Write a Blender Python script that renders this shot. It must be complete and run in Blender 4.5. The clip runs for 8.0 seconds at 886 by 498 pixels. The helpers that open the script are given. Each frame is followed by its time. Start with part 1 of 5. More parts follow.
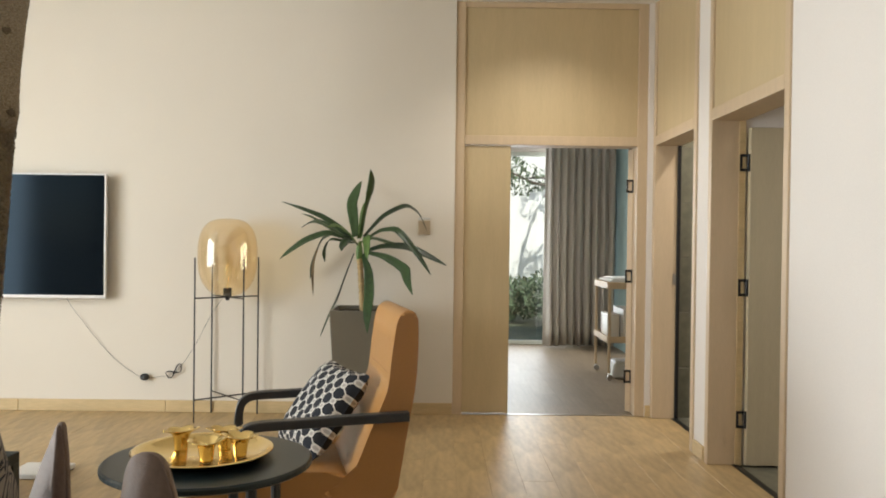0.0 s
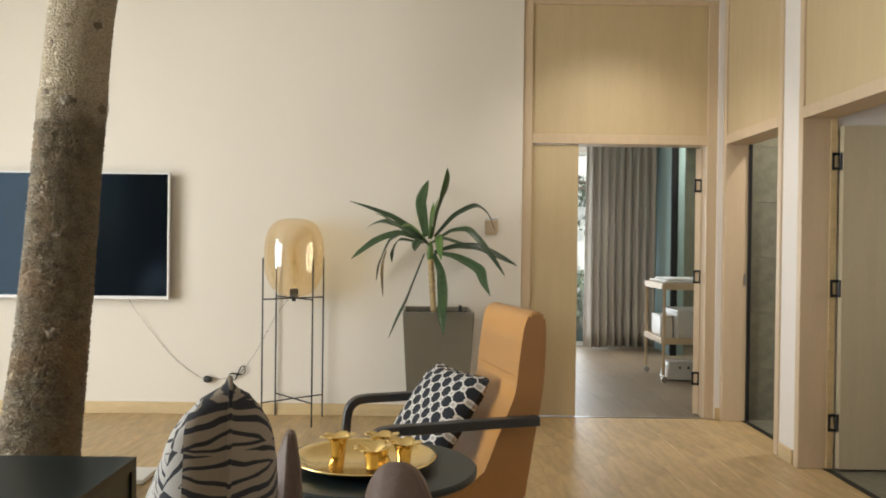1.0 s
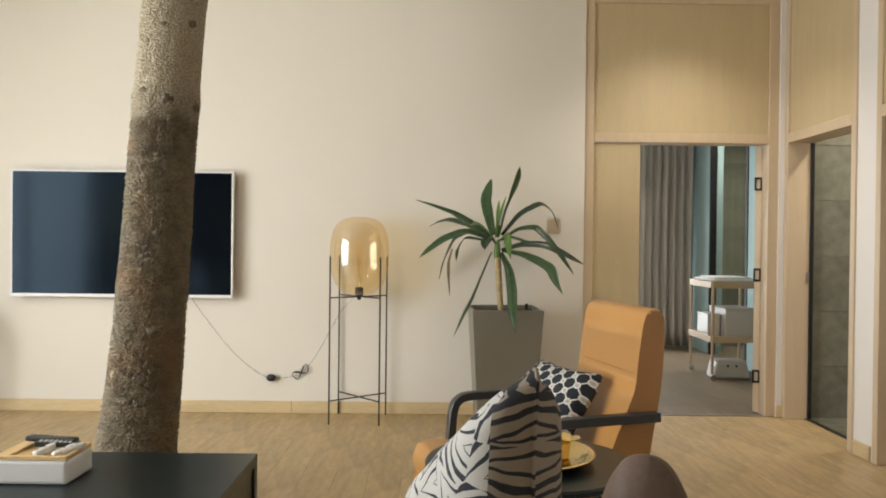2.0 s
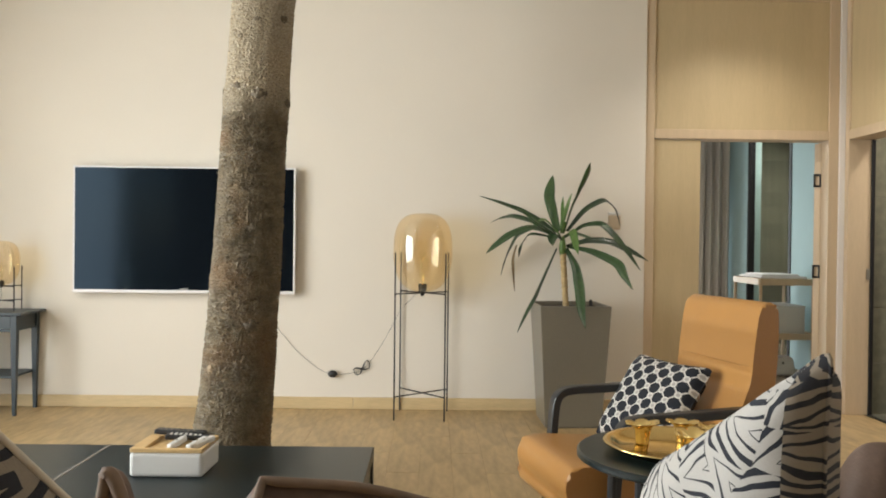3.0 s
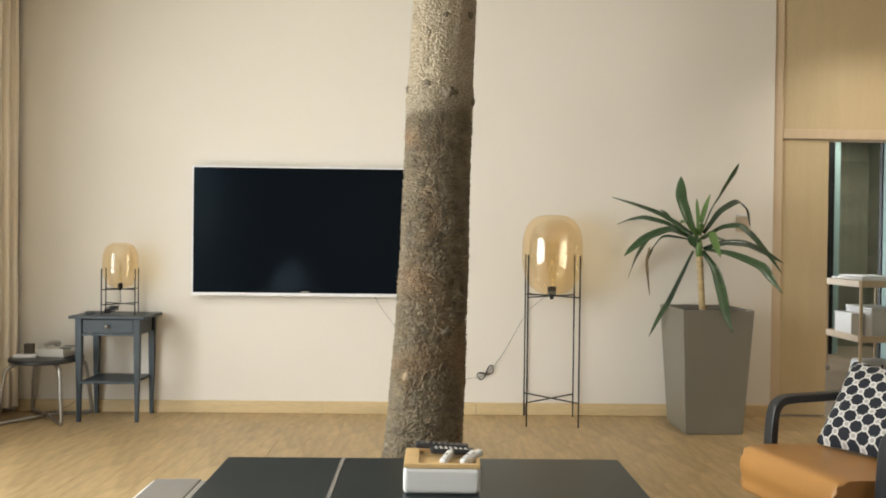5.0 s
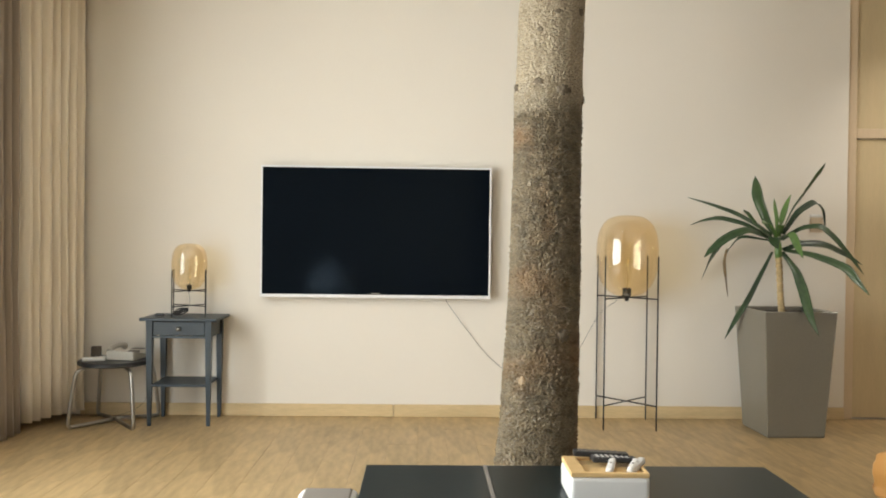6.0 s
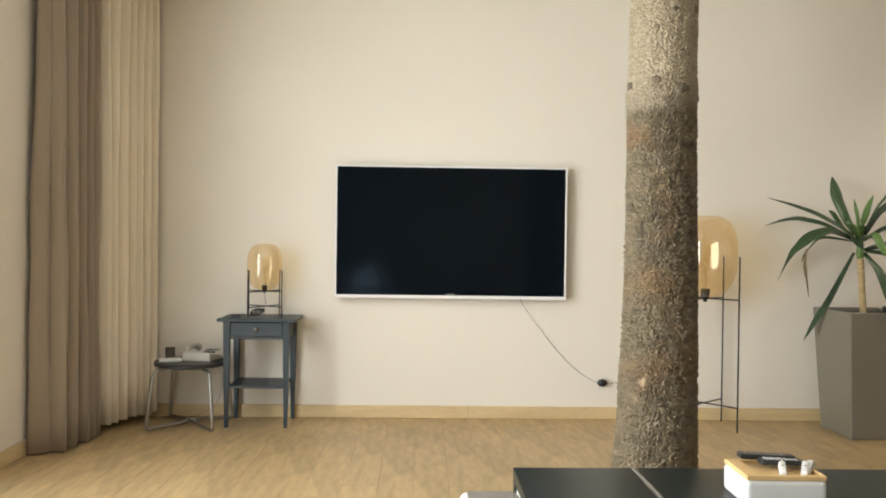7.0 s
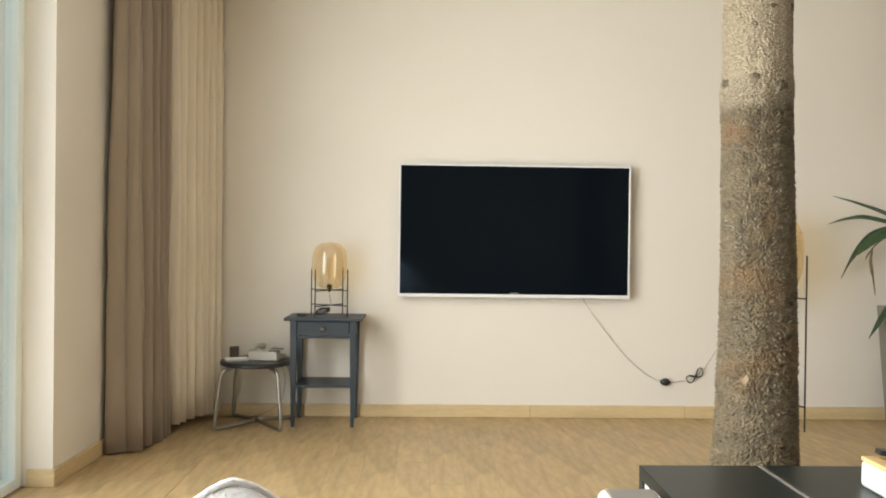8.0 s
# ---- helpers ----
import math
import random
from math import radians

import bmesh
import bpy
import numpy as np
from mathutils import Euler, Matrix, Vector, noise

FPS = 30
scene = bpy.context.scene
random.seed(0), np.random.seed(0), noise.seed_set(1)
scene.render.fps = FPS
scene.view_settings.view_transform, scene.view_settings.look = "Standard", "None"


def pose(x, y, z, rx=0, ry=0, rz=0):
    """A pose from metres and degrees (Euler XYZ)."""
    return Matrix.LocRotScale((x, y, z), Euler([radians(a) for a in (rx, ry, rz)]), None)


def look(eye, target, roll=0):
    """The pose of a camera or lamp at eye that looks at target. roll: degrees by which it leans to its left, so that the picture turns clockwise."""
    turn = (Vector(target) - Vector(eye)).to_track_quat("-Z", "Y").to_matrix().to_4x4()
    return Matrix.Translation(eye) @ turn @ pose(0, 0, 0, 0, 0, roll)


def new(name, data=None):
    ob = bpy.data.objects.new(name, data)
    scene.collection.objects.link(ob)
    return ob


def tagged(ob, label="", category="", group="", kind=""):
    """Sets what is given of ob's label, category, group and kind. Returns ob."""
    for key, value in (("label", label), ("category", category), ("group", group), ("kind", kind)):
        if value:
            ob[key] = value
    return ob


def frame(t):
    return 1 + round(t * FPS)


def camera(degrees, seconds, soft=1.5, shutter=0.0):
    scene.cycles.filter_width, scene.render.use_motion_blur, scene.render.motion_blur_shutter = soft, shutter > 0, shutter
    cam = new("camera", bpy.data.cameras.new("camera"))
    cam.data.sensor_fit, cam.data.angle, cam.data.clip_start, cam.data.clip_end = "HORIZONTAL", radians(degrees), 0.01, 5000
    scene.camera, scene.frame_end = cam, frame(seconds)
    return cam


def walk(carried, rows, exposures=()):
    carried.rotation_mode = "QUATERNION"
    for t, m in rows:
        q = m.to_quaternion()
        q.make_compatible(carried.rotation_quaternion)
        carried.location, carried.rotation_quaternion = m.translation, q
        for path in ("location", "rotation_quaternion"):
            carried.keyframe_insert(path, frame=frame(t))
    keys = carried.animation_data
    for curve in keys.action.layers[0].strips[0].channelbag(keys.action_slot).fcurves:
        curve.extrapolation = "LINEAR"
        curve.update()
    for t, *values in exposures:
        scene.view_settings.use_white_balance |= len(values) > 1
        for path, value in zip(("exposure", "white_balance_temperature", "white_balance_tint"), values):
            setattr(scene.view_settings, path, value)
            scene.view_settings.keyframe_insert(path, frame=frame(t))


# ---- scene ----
cam = camera(57.6, 8.0, soft=1.9)
PATH = [
    (0, (0.129, -0.038, 1.3), (0.14, 1.962, 1.281), 0.7),
    (0.5, (-0.114, 0.009, 1.291), (-0.102, 2.009, 1.273), 0.7),
    (1, (-0.379, 0.05, 1.289), (-0.364, 2.049, 1.272), 0.7),
    (1.5, (-0.618, 0.045, 1.282), (-0.601, 2.045, 1.266), 0.65),
    (3, (-1.31, 0.041, 1.247), (-1.289, 2.04, 1.228), 0.65),
    (3.5, (-1.53, 0.087, 1.237), (-1.507, 2.087, 1.217), 0.65),
    (4, (-1.765, 0.142, 1.245), (-1.738, 2.141, 1.222), 0.7),
    (4.5, (-1.998, 0.149, 1.251), (-1.968, 2.148, 1.231), 0.7),
    (6, (-2.797, 0.269, 1.256), (-2.749, 2.269, 1.235), 0.7),
    (6.5, (-3.043, 0.29, 1.243), (-2.997, 2.29, 1.224), 0.7),
    (7, (-3.33, 0.327, 1.24), (-3.279, 2.326, 1.223), 0.75),
    (7.5, (-3.557, 0.32, 1.239), (-3.507, 2.319, 1.225), 0.7),
    (8, (-3.781, 0.35, 1.221), (-3.726, 2.349, 1.206), 0.7),
]
walk(cam, [(t, look(eye, target, roll)) for t, eye, target, roll in PATH])

# ---- world, sun and lamps ----
sky_world = bpy.data.worlds.new("sky")
scene.world = sky_world
sky_world.use_nodes = True
wn = sky_world.node_tree.nodes
sky_tex = wn.new("ShaderNodeTexSky")
sky_tex.sky_type, sky_tex.sun_disc = "NISHITA", False
sky_tex.sun_elevation, sky_tex.sun_rotation = radians(44), radians(166)
wn["Background"].inputs["Strength"].default_value = 0.15
sky_world.node_tree.links.new(sky_tex.outputs[0], wn["Background"].inputs[0])
scene.view_settings.exposure = -0.04


def lamp(name, kind, m, energy, colour, size=0.1, size_y=None, spot=70, blend=0.9):
    data = bpy.data.lights.new(name, kind)
    data.energy, data.color = energy, colour
    if kind == "AREA":
        data.shape, data.size, data.size_y = "RECTANGLE", size, size_y or size
    elif kind == "SUN":
        data.angle = radians(size)
    else:
        data.shadow_soft_size = size
        if kind == "SPOT":
            data.spot_size, data.spot_blend = radians(spot), blend
    ob = new(name, data)
    ob.matrix_world = m
    return ob


lamp("sun", "SUN", look((2, -8, 8), (0, 0, 0)), 5, (1.0, 0.95, 0.88), 1)
# daylight in the openings
lamp("window_light_side", "AREA", look((-5.86, 2.05, 1.45), (0, 2.05, 1.3)), 298, (0.955, 0.985, 0.98), 3.7, 2.7).data.spread = radians(153)
lamp("window_light_bedroom", "AREA", look((0.6, 10.1, 1.4), (0.6, 5, 1.0)), 85, (0.92, 0.97, 1.0), 2.2, 2.4)
# recessed downlights of the main room; the last four are added to brighten the rooms beyond
WARM = (1.0, 0.92, 0.82)
DOWNLIGHTS_AND_FILLS = [(0.9, 5.2), (-3.0, 3.5), (2.6, 5.4), (3.2, 3.7), (0.9, 8.2), (2.9, 9.0)]
for dx, dy in DOWNLIGHTS_AND_FILLS:
    lamp("downlight_or_fill_beam", "SPOT", look((dx, dy, 3.06), (dx, dy + 0.6, 0)), {0.9: 70, -3.0: 30, 2.6: 150, 2.9: 170, 3.2: 95}.get(dx, 60), WARM, 0.08, spot=118, blend=1.0)

# ---- materials ----


def mat(name, colour, rough=0.6, metal=0.0, spread=0.12, scale=4.0, fine=60.0, bump=0.1, bump_scale=None, stretch=(1, 1, 1),
        second=None, spec=0.5, rand=0.0, sheen=0.0, ramp_ends=(0.3, 0.7)):
    """Base colour with broad and fine variation, and fine relief."""
    m = bpy.data.materials.new(name)
    m.use_nodes = True
    nt = m.node_tree
    b = nt.nodes["Principled BSDF"]
    b.inputs["Roughness"].default_value, b.inputs["Metallic"].default_value = rough, metal
    b.inputs["Specular IOR Level"].default_value = spec
    if sheen:
        b.inputs["Sheen Weight"].default_value = sheen
    co = nt.nodes.new("ShaderNodeTexCoord")
    mp = nt.nodes.new("ShaderNodeMapping")
    mp.inputs["Scale"].default_value = stretch
    nt.links.new(co.outputs["Object"], mp.inputs[0])
    n1 = nt.nodes.new("ShaderNodeTexNoise")
    n1.inputs["Scale"].default_value, n1.inputs["Detail"].default_value = scale, 4
    n2 = nt.nodes.new("ShaderNodeTexNoise")
    n2.inputs["Scale"].default_value, n2.inputs["Detail"].default_value = fine, 3
    for n in (n1, n2):
        nt.links.new(mp.outputs[0], n.inputs["Vector"])
    mix = nt.nodes.new("ShaderNodeMath")
    mix.operation = "ADD"
    half = nt.nodes.new("ShaderNodeMath")
    half.operation, half.inputs[1].default_value = "MULTIPLY", 0.5
    nt.links.new(n1.outputs["Fac"], mix.inputs[0])
    nt.links.new(n2.outputs["Fac"], mix.inputs[1])
    nt.links.new(mix.outputs[0], half.inputs[0])
    fac = half.outputs[0]
    if rand:
        info = nt.nodes.new("ShaderNodeObjectInfo")
        isl = nt.nodes.new("ShaderNodeNewGeometry")
        add = nt.nodes.new("ShaderNodeMath")
        add.operation = "ADD"
        nt.links.new(info.outputs["Random"], add.inputs[0])
        nt.links.new(isl.outputs["Random Per Island"], add.inputs[1])
        fr = nt.nodes.new("ShaderNodeMath")
        fr.operation = "FRACT"
        nt.links.new(add.outputs[0], fr.inputs[0])
        mr = nt.nodes.new("ShaderNodeMapRange")
        mr.inputs[3].default_value, mr.inputs[4].default_value = -rand, rand
        nt.links.new(fr.outputs[0], mr.inputs[0])
        ad2 = nt.nodes.new("ShaderNodeMath")
        ad2.operation = "ADD"
        nt.links.new(fac, ad2.inputs[0])
        nt.links.new(mr.outputs[0], ad2.inputs[1])
        fac = ad2.outputs[0]
    ramp = nt.nodes.new("ShaderNodeValToRGB")
    lo = [c * (1 - spread) for c in colour]
    hi = [min(1, c * (1 + spread)) for c in colour] if second is None else second
    ramp.color_ramp.elements[0].position, ramp.color_ramp.elements[1].position = ramp_ends
    ramp.color_ramp.elements[0].color, ramp.color_ramp.elements[1].color = (*lo, 1), (*hi, 1)
    nt.links.new(fac, ramp.inputs[0])
    nt.links.new(ramp.outputs[0], b.inputs["Base Color"])
    if bump:
        bp = nt.nodes.new("ShaderNodeBump")
        bp.inputs["Strength"].default_value, bp.inputs["Distance"].default_value = min(1, bump), 0.01 * max(1, bump)
        src = n2
        if bump_scale:
            src = nt.nodes.new("ShaderNodeTexNoise")
            src.inputs["Scale"].default_value, src.inputs["Detail"].default_value = bump_scale, 3
            nt.links.new(mp.outputs[0], src.inputs["Vector"])
        nt.links.new(src.outputs["Fac"], bp.inputs["Height"])
        nt.links.new(bp.outputs[0], b.inputs["Normal"])
    return m


def clear_mat(name, tint, edge=0.4, base=0.045, rough=0.0):
    """Thin glass: tinted clear, with the mirror gloss of its surface."""
    m = bpy.data.materials.new(name)
    m.use_nodes = True
    nt = m.node_tree
    nt.nodes.remove(nt.nodes["Principled BSDF"])
    tr = nt.nodes.new("ShaderNodeBsdfTransparent")
    tr.inputs[0].default_value = (*tint, 1)
    gl = nt.nodes.new("ShaderNodeBsdfGlossy")
    gl.inputs["Roughness"].default_value = rough
    lw = nt.nodes.new("ShaderNodeLayerWeight")
    pw = nt.nodes.new("ShaderNodeMath")
    pw.operation, pw.inputs[1].default_value = "POWER", 4.5
    nt.links.new(lw.outputs["Facing"], pw.inputs[0])
    fr = nt.nodes.new("ShaderNodeMath")
    fr.operation, fr.inputs[1].default_value, fr.inputs[2].default_value = "MULTIPLY_ADD", edge, base
    nt.links.new(pw.outputs[0], fr.inputs[0])
    mx = nt.nodes.new("ShaderNodeMixShader")
    nt.links.new(fr.outputs[0], mx.inputs[0])
    nt.links.new(tr.outputs[0], mx.inputs[1])
    nt.links.new(gl.outputs[0], mx.inputs[2])
    nt.links.new(mx.outputs[0], nt.nodes["Material Output"].inputs[0])
    return m


M_WALL = mat("cream_wallpaper", (0.75, 0.695, 0.605), 0.85, spread=0.035, scale=1.2, fine=140, bump=0.12, bump_scale=160)
M_WALLPALE = mat("pale_plaster", (0.78, 0.74, 0.70), 0.85, spread=0.03, scale=1.5, fine=120, bump=0.08)
M_CEIL = mat("white_ceiling_paint", (0.82, 0.80, 0.77), 0.9, spread=0.02, scale=2, fine=80, bump=0.03)
M_PANEL = mat("oak_veneer", (0.54, 0.425, 0.25), 0.5, spread=0.07, scale=2.5, fine=30, bump=0.03, stretch=(6, 6, 0.5))
M_CASING = mat("pale_oak_casing", (0.58, 0.45, 0.30), 0.5, spread=0.08, scale=3, fine=40, bump=0.04, stretch=(6, 6, 0.5))
M_BASE = mat("oak_skirting", (0.60, 0.455, 0.25), 0.45, spread=0.16, scale=3, fine=25, bump=0.04, stretch=(0.6, 0.6, 8))
M_LEAF_DOOR = mat("grey_oak_door", (0.52, 0.45, 0.31), 0.5, spread=0.08, scale=3, fine=40, bump=0.03, stretch=(6, 6, 0.5))
M_FLOOR = mat("oak_plank", (0.425, 0.302, 0.15), 0.42, spread=0.34, scale=1.9, fine=6, bump=0.03, stretch=(4, 1.0, 1), rand=0.03)
M_FLOOR2 = mat("grey_oak_plank", (0.205, 0.157, 0.105), 0.45, spread=0.22, scale=5, fine=30, bump=0.05, stretch=(8, 0.8, 1), rand=0.12)
M_JOINT = mat("floor_underlay", (0.29, 0.20, 0.10), 0.8, bump=0)
M_BLACK = mat("black_steel", (0.018, 0.018, 0.02), 0.45, metal=0.3, bump=0.02)
M_HINGE = mat("dark_hinge", (0.03, 0.03, 0.033), 0.4, metal=0.6, bump=0.02)
M_STEEL = mat("brushed_steel", (0.42, 0.40, 0.37), 0.3, metal=1.0, bump=0.03)
M_TVFRAME = mat("white_tv_bezel", (0.80, 0.78, 0.78), 0.35, spread=0.02, bump=0)
M_SCREEN = mat("black_glass_screen", (0.004, 0.006, 0.009), 0.10, spread=0.1, scale=2, bump=0, spec=0.24)
M_SCREEN.node_tree.nodes["Principled BSDF"].inputs["Specular Tint"].default_value = (0.50, 0.70, 0.95, 1)
M_POT = mat("grey_taupe_pot", (0.185, 0.167, 0.13), 0.30, spread=0.07, scale=3, fine=90, bump=0.03)
M_SOIL = mat("potting_soil", (0.03, 0.022, 0.015), 0.95, spread=0.4, fine=60, bump=0.8)
M_LEAF = mat("yucca_leaf", (0.016, 0.045, 0.020), 0.38, spread=0.35, scale=3, fine=40, bump=0.06, second=(0.05, 0.105, 0.035), rand=0.2)
M_LEAFY = mat("young_yucca_leaf", (0.11, 0.20, 0.05), 0.42, spread=0.3, scale=4, fine=40, bump=0.05)
M_DRY = mat("dry_leaf", (0.20, 0.14, 0.07), 0.8, bump=0.1)
M_STALK = mat("pale_yucca_cane", (0.52, 0.38, 0.19), 0.8, spread=0.35, scale=14, fine=40, bump=0.6, stretch=(1, 1, 3))
M_AMBER = clear_mat("amber_glass", (1.0, 0.915, 0.755), 0.34, 0.12)
M_BULB = clear_mat("bulb_glass", (0.99, 0.98, 0.95), 0.10, 0.02)
M_GLASS = clear_mat("clear_glass", (0.95, 0.98, 0.96))
M_PANEGLASS = clear_mat("window_glass", (0.97, 0.99, 0.98))
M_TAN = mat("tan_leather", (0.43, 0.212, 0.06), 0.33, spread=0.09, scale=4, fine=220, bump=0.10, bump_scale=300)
# same tan leather, with the shade of the side panels put into the colour
M_TANSHADE = mat("shaded_tan_leather", (0.33, 0.155, 0.045), 0.4, spread=0.09, scale=4, fine=220, bump=0.10, bump_scale=300)
M_ARM = mat("black_lacquered_wood", (0.02, 0.021, 0.023), 0.38, spread=0.2, scale=5, fine=60, bump=0.03, stretch=(1, 1, 1))
M_TABLEBLK = mat("black_brown_veneer", (0.008, 0.0145, 0.0155), 0.3, spread=0.3, scale=3, fine=50, bump=0.04, stretch=(0.7, 8, 1), spec=0.35)
M_BLUEGREY = mat("blue_grey_paint", (0.025, 0.038, 0.049), 0.42, spread=0.1, scale=5, fine=60, bump=0.03)
M_GOLD = mat("polished_brass", (0.80, 0.60, 0.25), 0.14, metal=1.0, spread=0.06, bump=0.02)
M_WHITEPL = mat("white_plastic", (0.66, 0.65, 0.62), 0.35, spread=0.02, bump=0.01)
M_DARKPL = mat("black_plastic", (0.015, 0.015, 0.016), 0.4, bump=0.01)
M_BAMBOO = mat("bamboo_wood", (0.62, 0.42, 0.19), 0.45, spread=0.12, scale=4, fine=40, bump=0.03, stretch=(1, 8, 1))
M_CURT = mat("taupe_curtain", (0.31, 0.25, 0.19), 0.9, spread=0.06, scale=3, fine=200, bump=0.15, bump_scale=400, sheen=0.2)
M_LINER = mat("cream_curtain_lining", (0.78, 0.69, 0.55), 0.9, spread=0.05, scale=3, fine=200, bump=0.15, bump_scale=400, sheen=0.2)
M_BEDCURT = mat("grey_curtain", (0.50, 0.465, 0.415), 0.9, spread=0.06, scale=3, fine=200, bump=0.15, sheen=0.2)
M_TEAL = mat("pale_teal_paint", (0.40, 0.55, 0.56), 0.8, spread=0.03, fine=90, bump=0.05)
M_STONE = mat("olive_stone_tile", (0.20, 0.195, 0.145), 0.35, spread=0.35, scale=2.2, fine=14, bump=0.04, rand=0.12)
M_GROUT = mat("tile_grout", (0.22, 0.21, 0.18), 0.8, bump=0.05)
M_WINFRAME = mat("pale_green_window_frame", (0.80, 0.86, 0.81), 0.4, spread=0.03, bump=0)
M_DECK = mat("grey_decking", (0.20, 0.17, 0.17), 0.7, spread=0.2, scale=4, fine=40, bump=0.1, stretch=(8, 0.7, 1), rand=0.1)
M_GRASS = mat("garden_ground", (0.16, 0.17, 0.10), 0.9, spread=0.4, scale=0.8, fine=20, bump=0.4)
M_FOLIAGE = mat("foliage", (0.11, 0.155, 0.085), 0.6, spread=0.4, scale=2, fine=20, bump=0, rand=0.25)
M_TRUNKG = mat("garden_bark", (0.10, 0.08, 0.06), 0.9, spread=0.3, scale=5, bump=0.4)
M_PLATE = mat("champagne_switch_plate", (0.52, 0.42, 0.30), 0.35, metal=0.4, bump=0.02)
M_FELT = mat("grey_pad", (0.20, 0.18, 0.155), 0.8, spread=0.08, fine=150, bump=0.1)
M_PHONE = mat("cream_phone_plastic", (0.50, 0.47, 0.40), 0.4, spread=0.03, bump=0.01)
M_TOWEL = mat("white_towel", (0.80, 0.79, 0.78), 0.95, spread=0.03, fine=200, bump=0.4)

# ---- mesh helpers ----


def mesh_object(name, bm, material, smooth=False):
    bmesh.ops.recalc_face_normals(bm, faces=bm.faces)
    me = bpy.data.meshes.new(name)
    bm.to_mesh(me)
    bm.free()
    if material:
        me.materials.append(material)
    if smooth:
        for p in me.polygons:
            p.use_smooth = len(p.vertices) < 6
    return new(name, me)


def part(name, bm, material, parent, label="", smooth=False):
    ob = mesh_object(name, bm, material, smooth)
    ob.parent = parent
    if label:
        tagged(ob, label)
    return ob


def thing(name, m, label, category, group=""):
    ob = new(name)
    ob.matrix_world = m
    ob.empty_display_size = 0.1
    return tagged(ob, label, category, group)


def structure(name, bm, material, label, category, smooth=False):
    return tagged(mesh_object(name, bm, material, smooth), label, category, kind="structure")


def box(bm, x0, x1, y0, y1, z0, z1, bevel=0.0, seg=2, m=None):
    r = bmesh.ops.create_cube(bm, size=1)
    vs = r["verts"]
    mm = Matrix.Translation(((x0 + x1) / 2, (y0 + y1) / 2, (z0 + z1) / 2)) @ Matrix.Diagonal((x1 - x0, y1 - y0, z1 - z0, 1))
    bmesh.ops.transform(bm, matrix=(m or Matrix()) @ mm, verts=vs)
    if bevel:
        es = list({e for v in vs for e in v.link_edges})
        bmesh.ops.bevel(bm, geom=es, offset=bevel, segments=seg, profile=0.5, affect="EDGES", clamp_overlap=True)
    return bm


def boxbm(*a, **k):
    return box(bmesh.new(), *a, **k)


def tube(bm, pts, r, n=8, closed=False):
    """A round tube along points; r is one radius or one for each point."""
    pts = [Vector(p) for p in pts]
    rs = r if isinstance(r, (list, tuple)) else [r] * len(pts)
    rings, ref = [], Vector((0.13, 0.21, 0.97)).normalized()
    for i, p in enumerate(pts):
        a = pts[i - 1] if i > 0 or closed else pts[i]
        b = pts[(i + 1) % len(pts)] if i < len(pts) - 1 or closed else pts[i]
        d = (b - a).normalized()
        if abs(d.dot(ref)) > 0.98:
            ref = Vector((0.9, 0.3, 0.2)).normalized()
        u = d.cross(ref).normalized()
        v = d.cross(u)
        rings.append([bm.verts.new(p + rs[i] * (math.cos(k * 2 * math.pi / n) * u + math.sin(k * 2 * math.pi / n) * v)) for k in range(n)])
    m = len(rings)
    for i in range(m if closed else m - 1):
        a, b = rings[i], rings[(i + 1) % m]
        for k in range(n):
            bm.faces.new((a[k], a[(k + 1) % n], b[(k + 1) % n], b[k]))
    if not closed:
        bm.faces.new(rings[0]), bm.faces.new(rings[-1][::-1])
    return bm


def slab(bm, outline, hw, r, n=4):
    """An upholstered form: a smooth outline in x and z between two flat side panels, with rounded rims; the sides take the second material."""
    ring = smooth_path([(x, 0, z) for x, z in [*outline, outline[0]]], n)[:-1]
    prism(bm, [(p.x, p.z) for p in ring], -hw, hw)
    rims = [e for e in bm.edges if abs(e.verts[0].co.y - e.verts[1].co.y) < 1e-6]
    bmesh.ops.bevel(bm, geom=rims, offset=r, segments=4, profile=0.5, affect="EDGES", clamp_overlap=True)
    bm.normal_update()
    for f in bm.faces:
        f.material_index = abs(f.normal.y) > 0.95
    return bm


def lathe(bm, profile, n=32, centre=(0, 0)):
    """Turned about the z axis; profile of (radius, z)."""
    rings = []
    for r, z in profile:
        if r < 1e-5:
            rings.append([bm.verts.new((centre[0], centre[1], z))])
        else:
            rings.append([bm.verts.new((centre[0] + r * math.cos(k * 2 * math.pi / n), centre[1] + r * math.sin(k * 2 * math.pi / n), z)) for k in range(n)])
    for a, b in zip(rings, rings[1:]):
        for k in range(n):
            j = (k + 1) % n
            if len(a) == 1 and len(b) == 1:
                continue
            if len(a) == 1:
                bm.faces.new((a[0], b[j], b[k]))
            elif len(b) == 1:
                bm.faces.new((a[k], a[j], b[0]))
            else:
                bm.faces.new((a[k], a[j], b[j], b[k]))
    return bm


def smooth_path(pts, steps=8):
    """A Catmull-Rom line through the points."""
    pts = [Vector(p) for p in pts]
    ext = [2 * pts[0] - pts[1], *pts, 2 * pts[-1] - pts[-2]]
    out = []
    for i in range(1, len(ext) - 2):
        a, b, c, d = ext[i - 1:i + 3]
        for k in range(steps):
            t = k / steps
            out.append(0.5 * (2 * b + (c - a) * t + (2 * a - 5 * b + 4 * c - d) * t * t + (3 * b - a - 3 * c + d) * t ** 3))
    out.append(pts[-1])
    return out


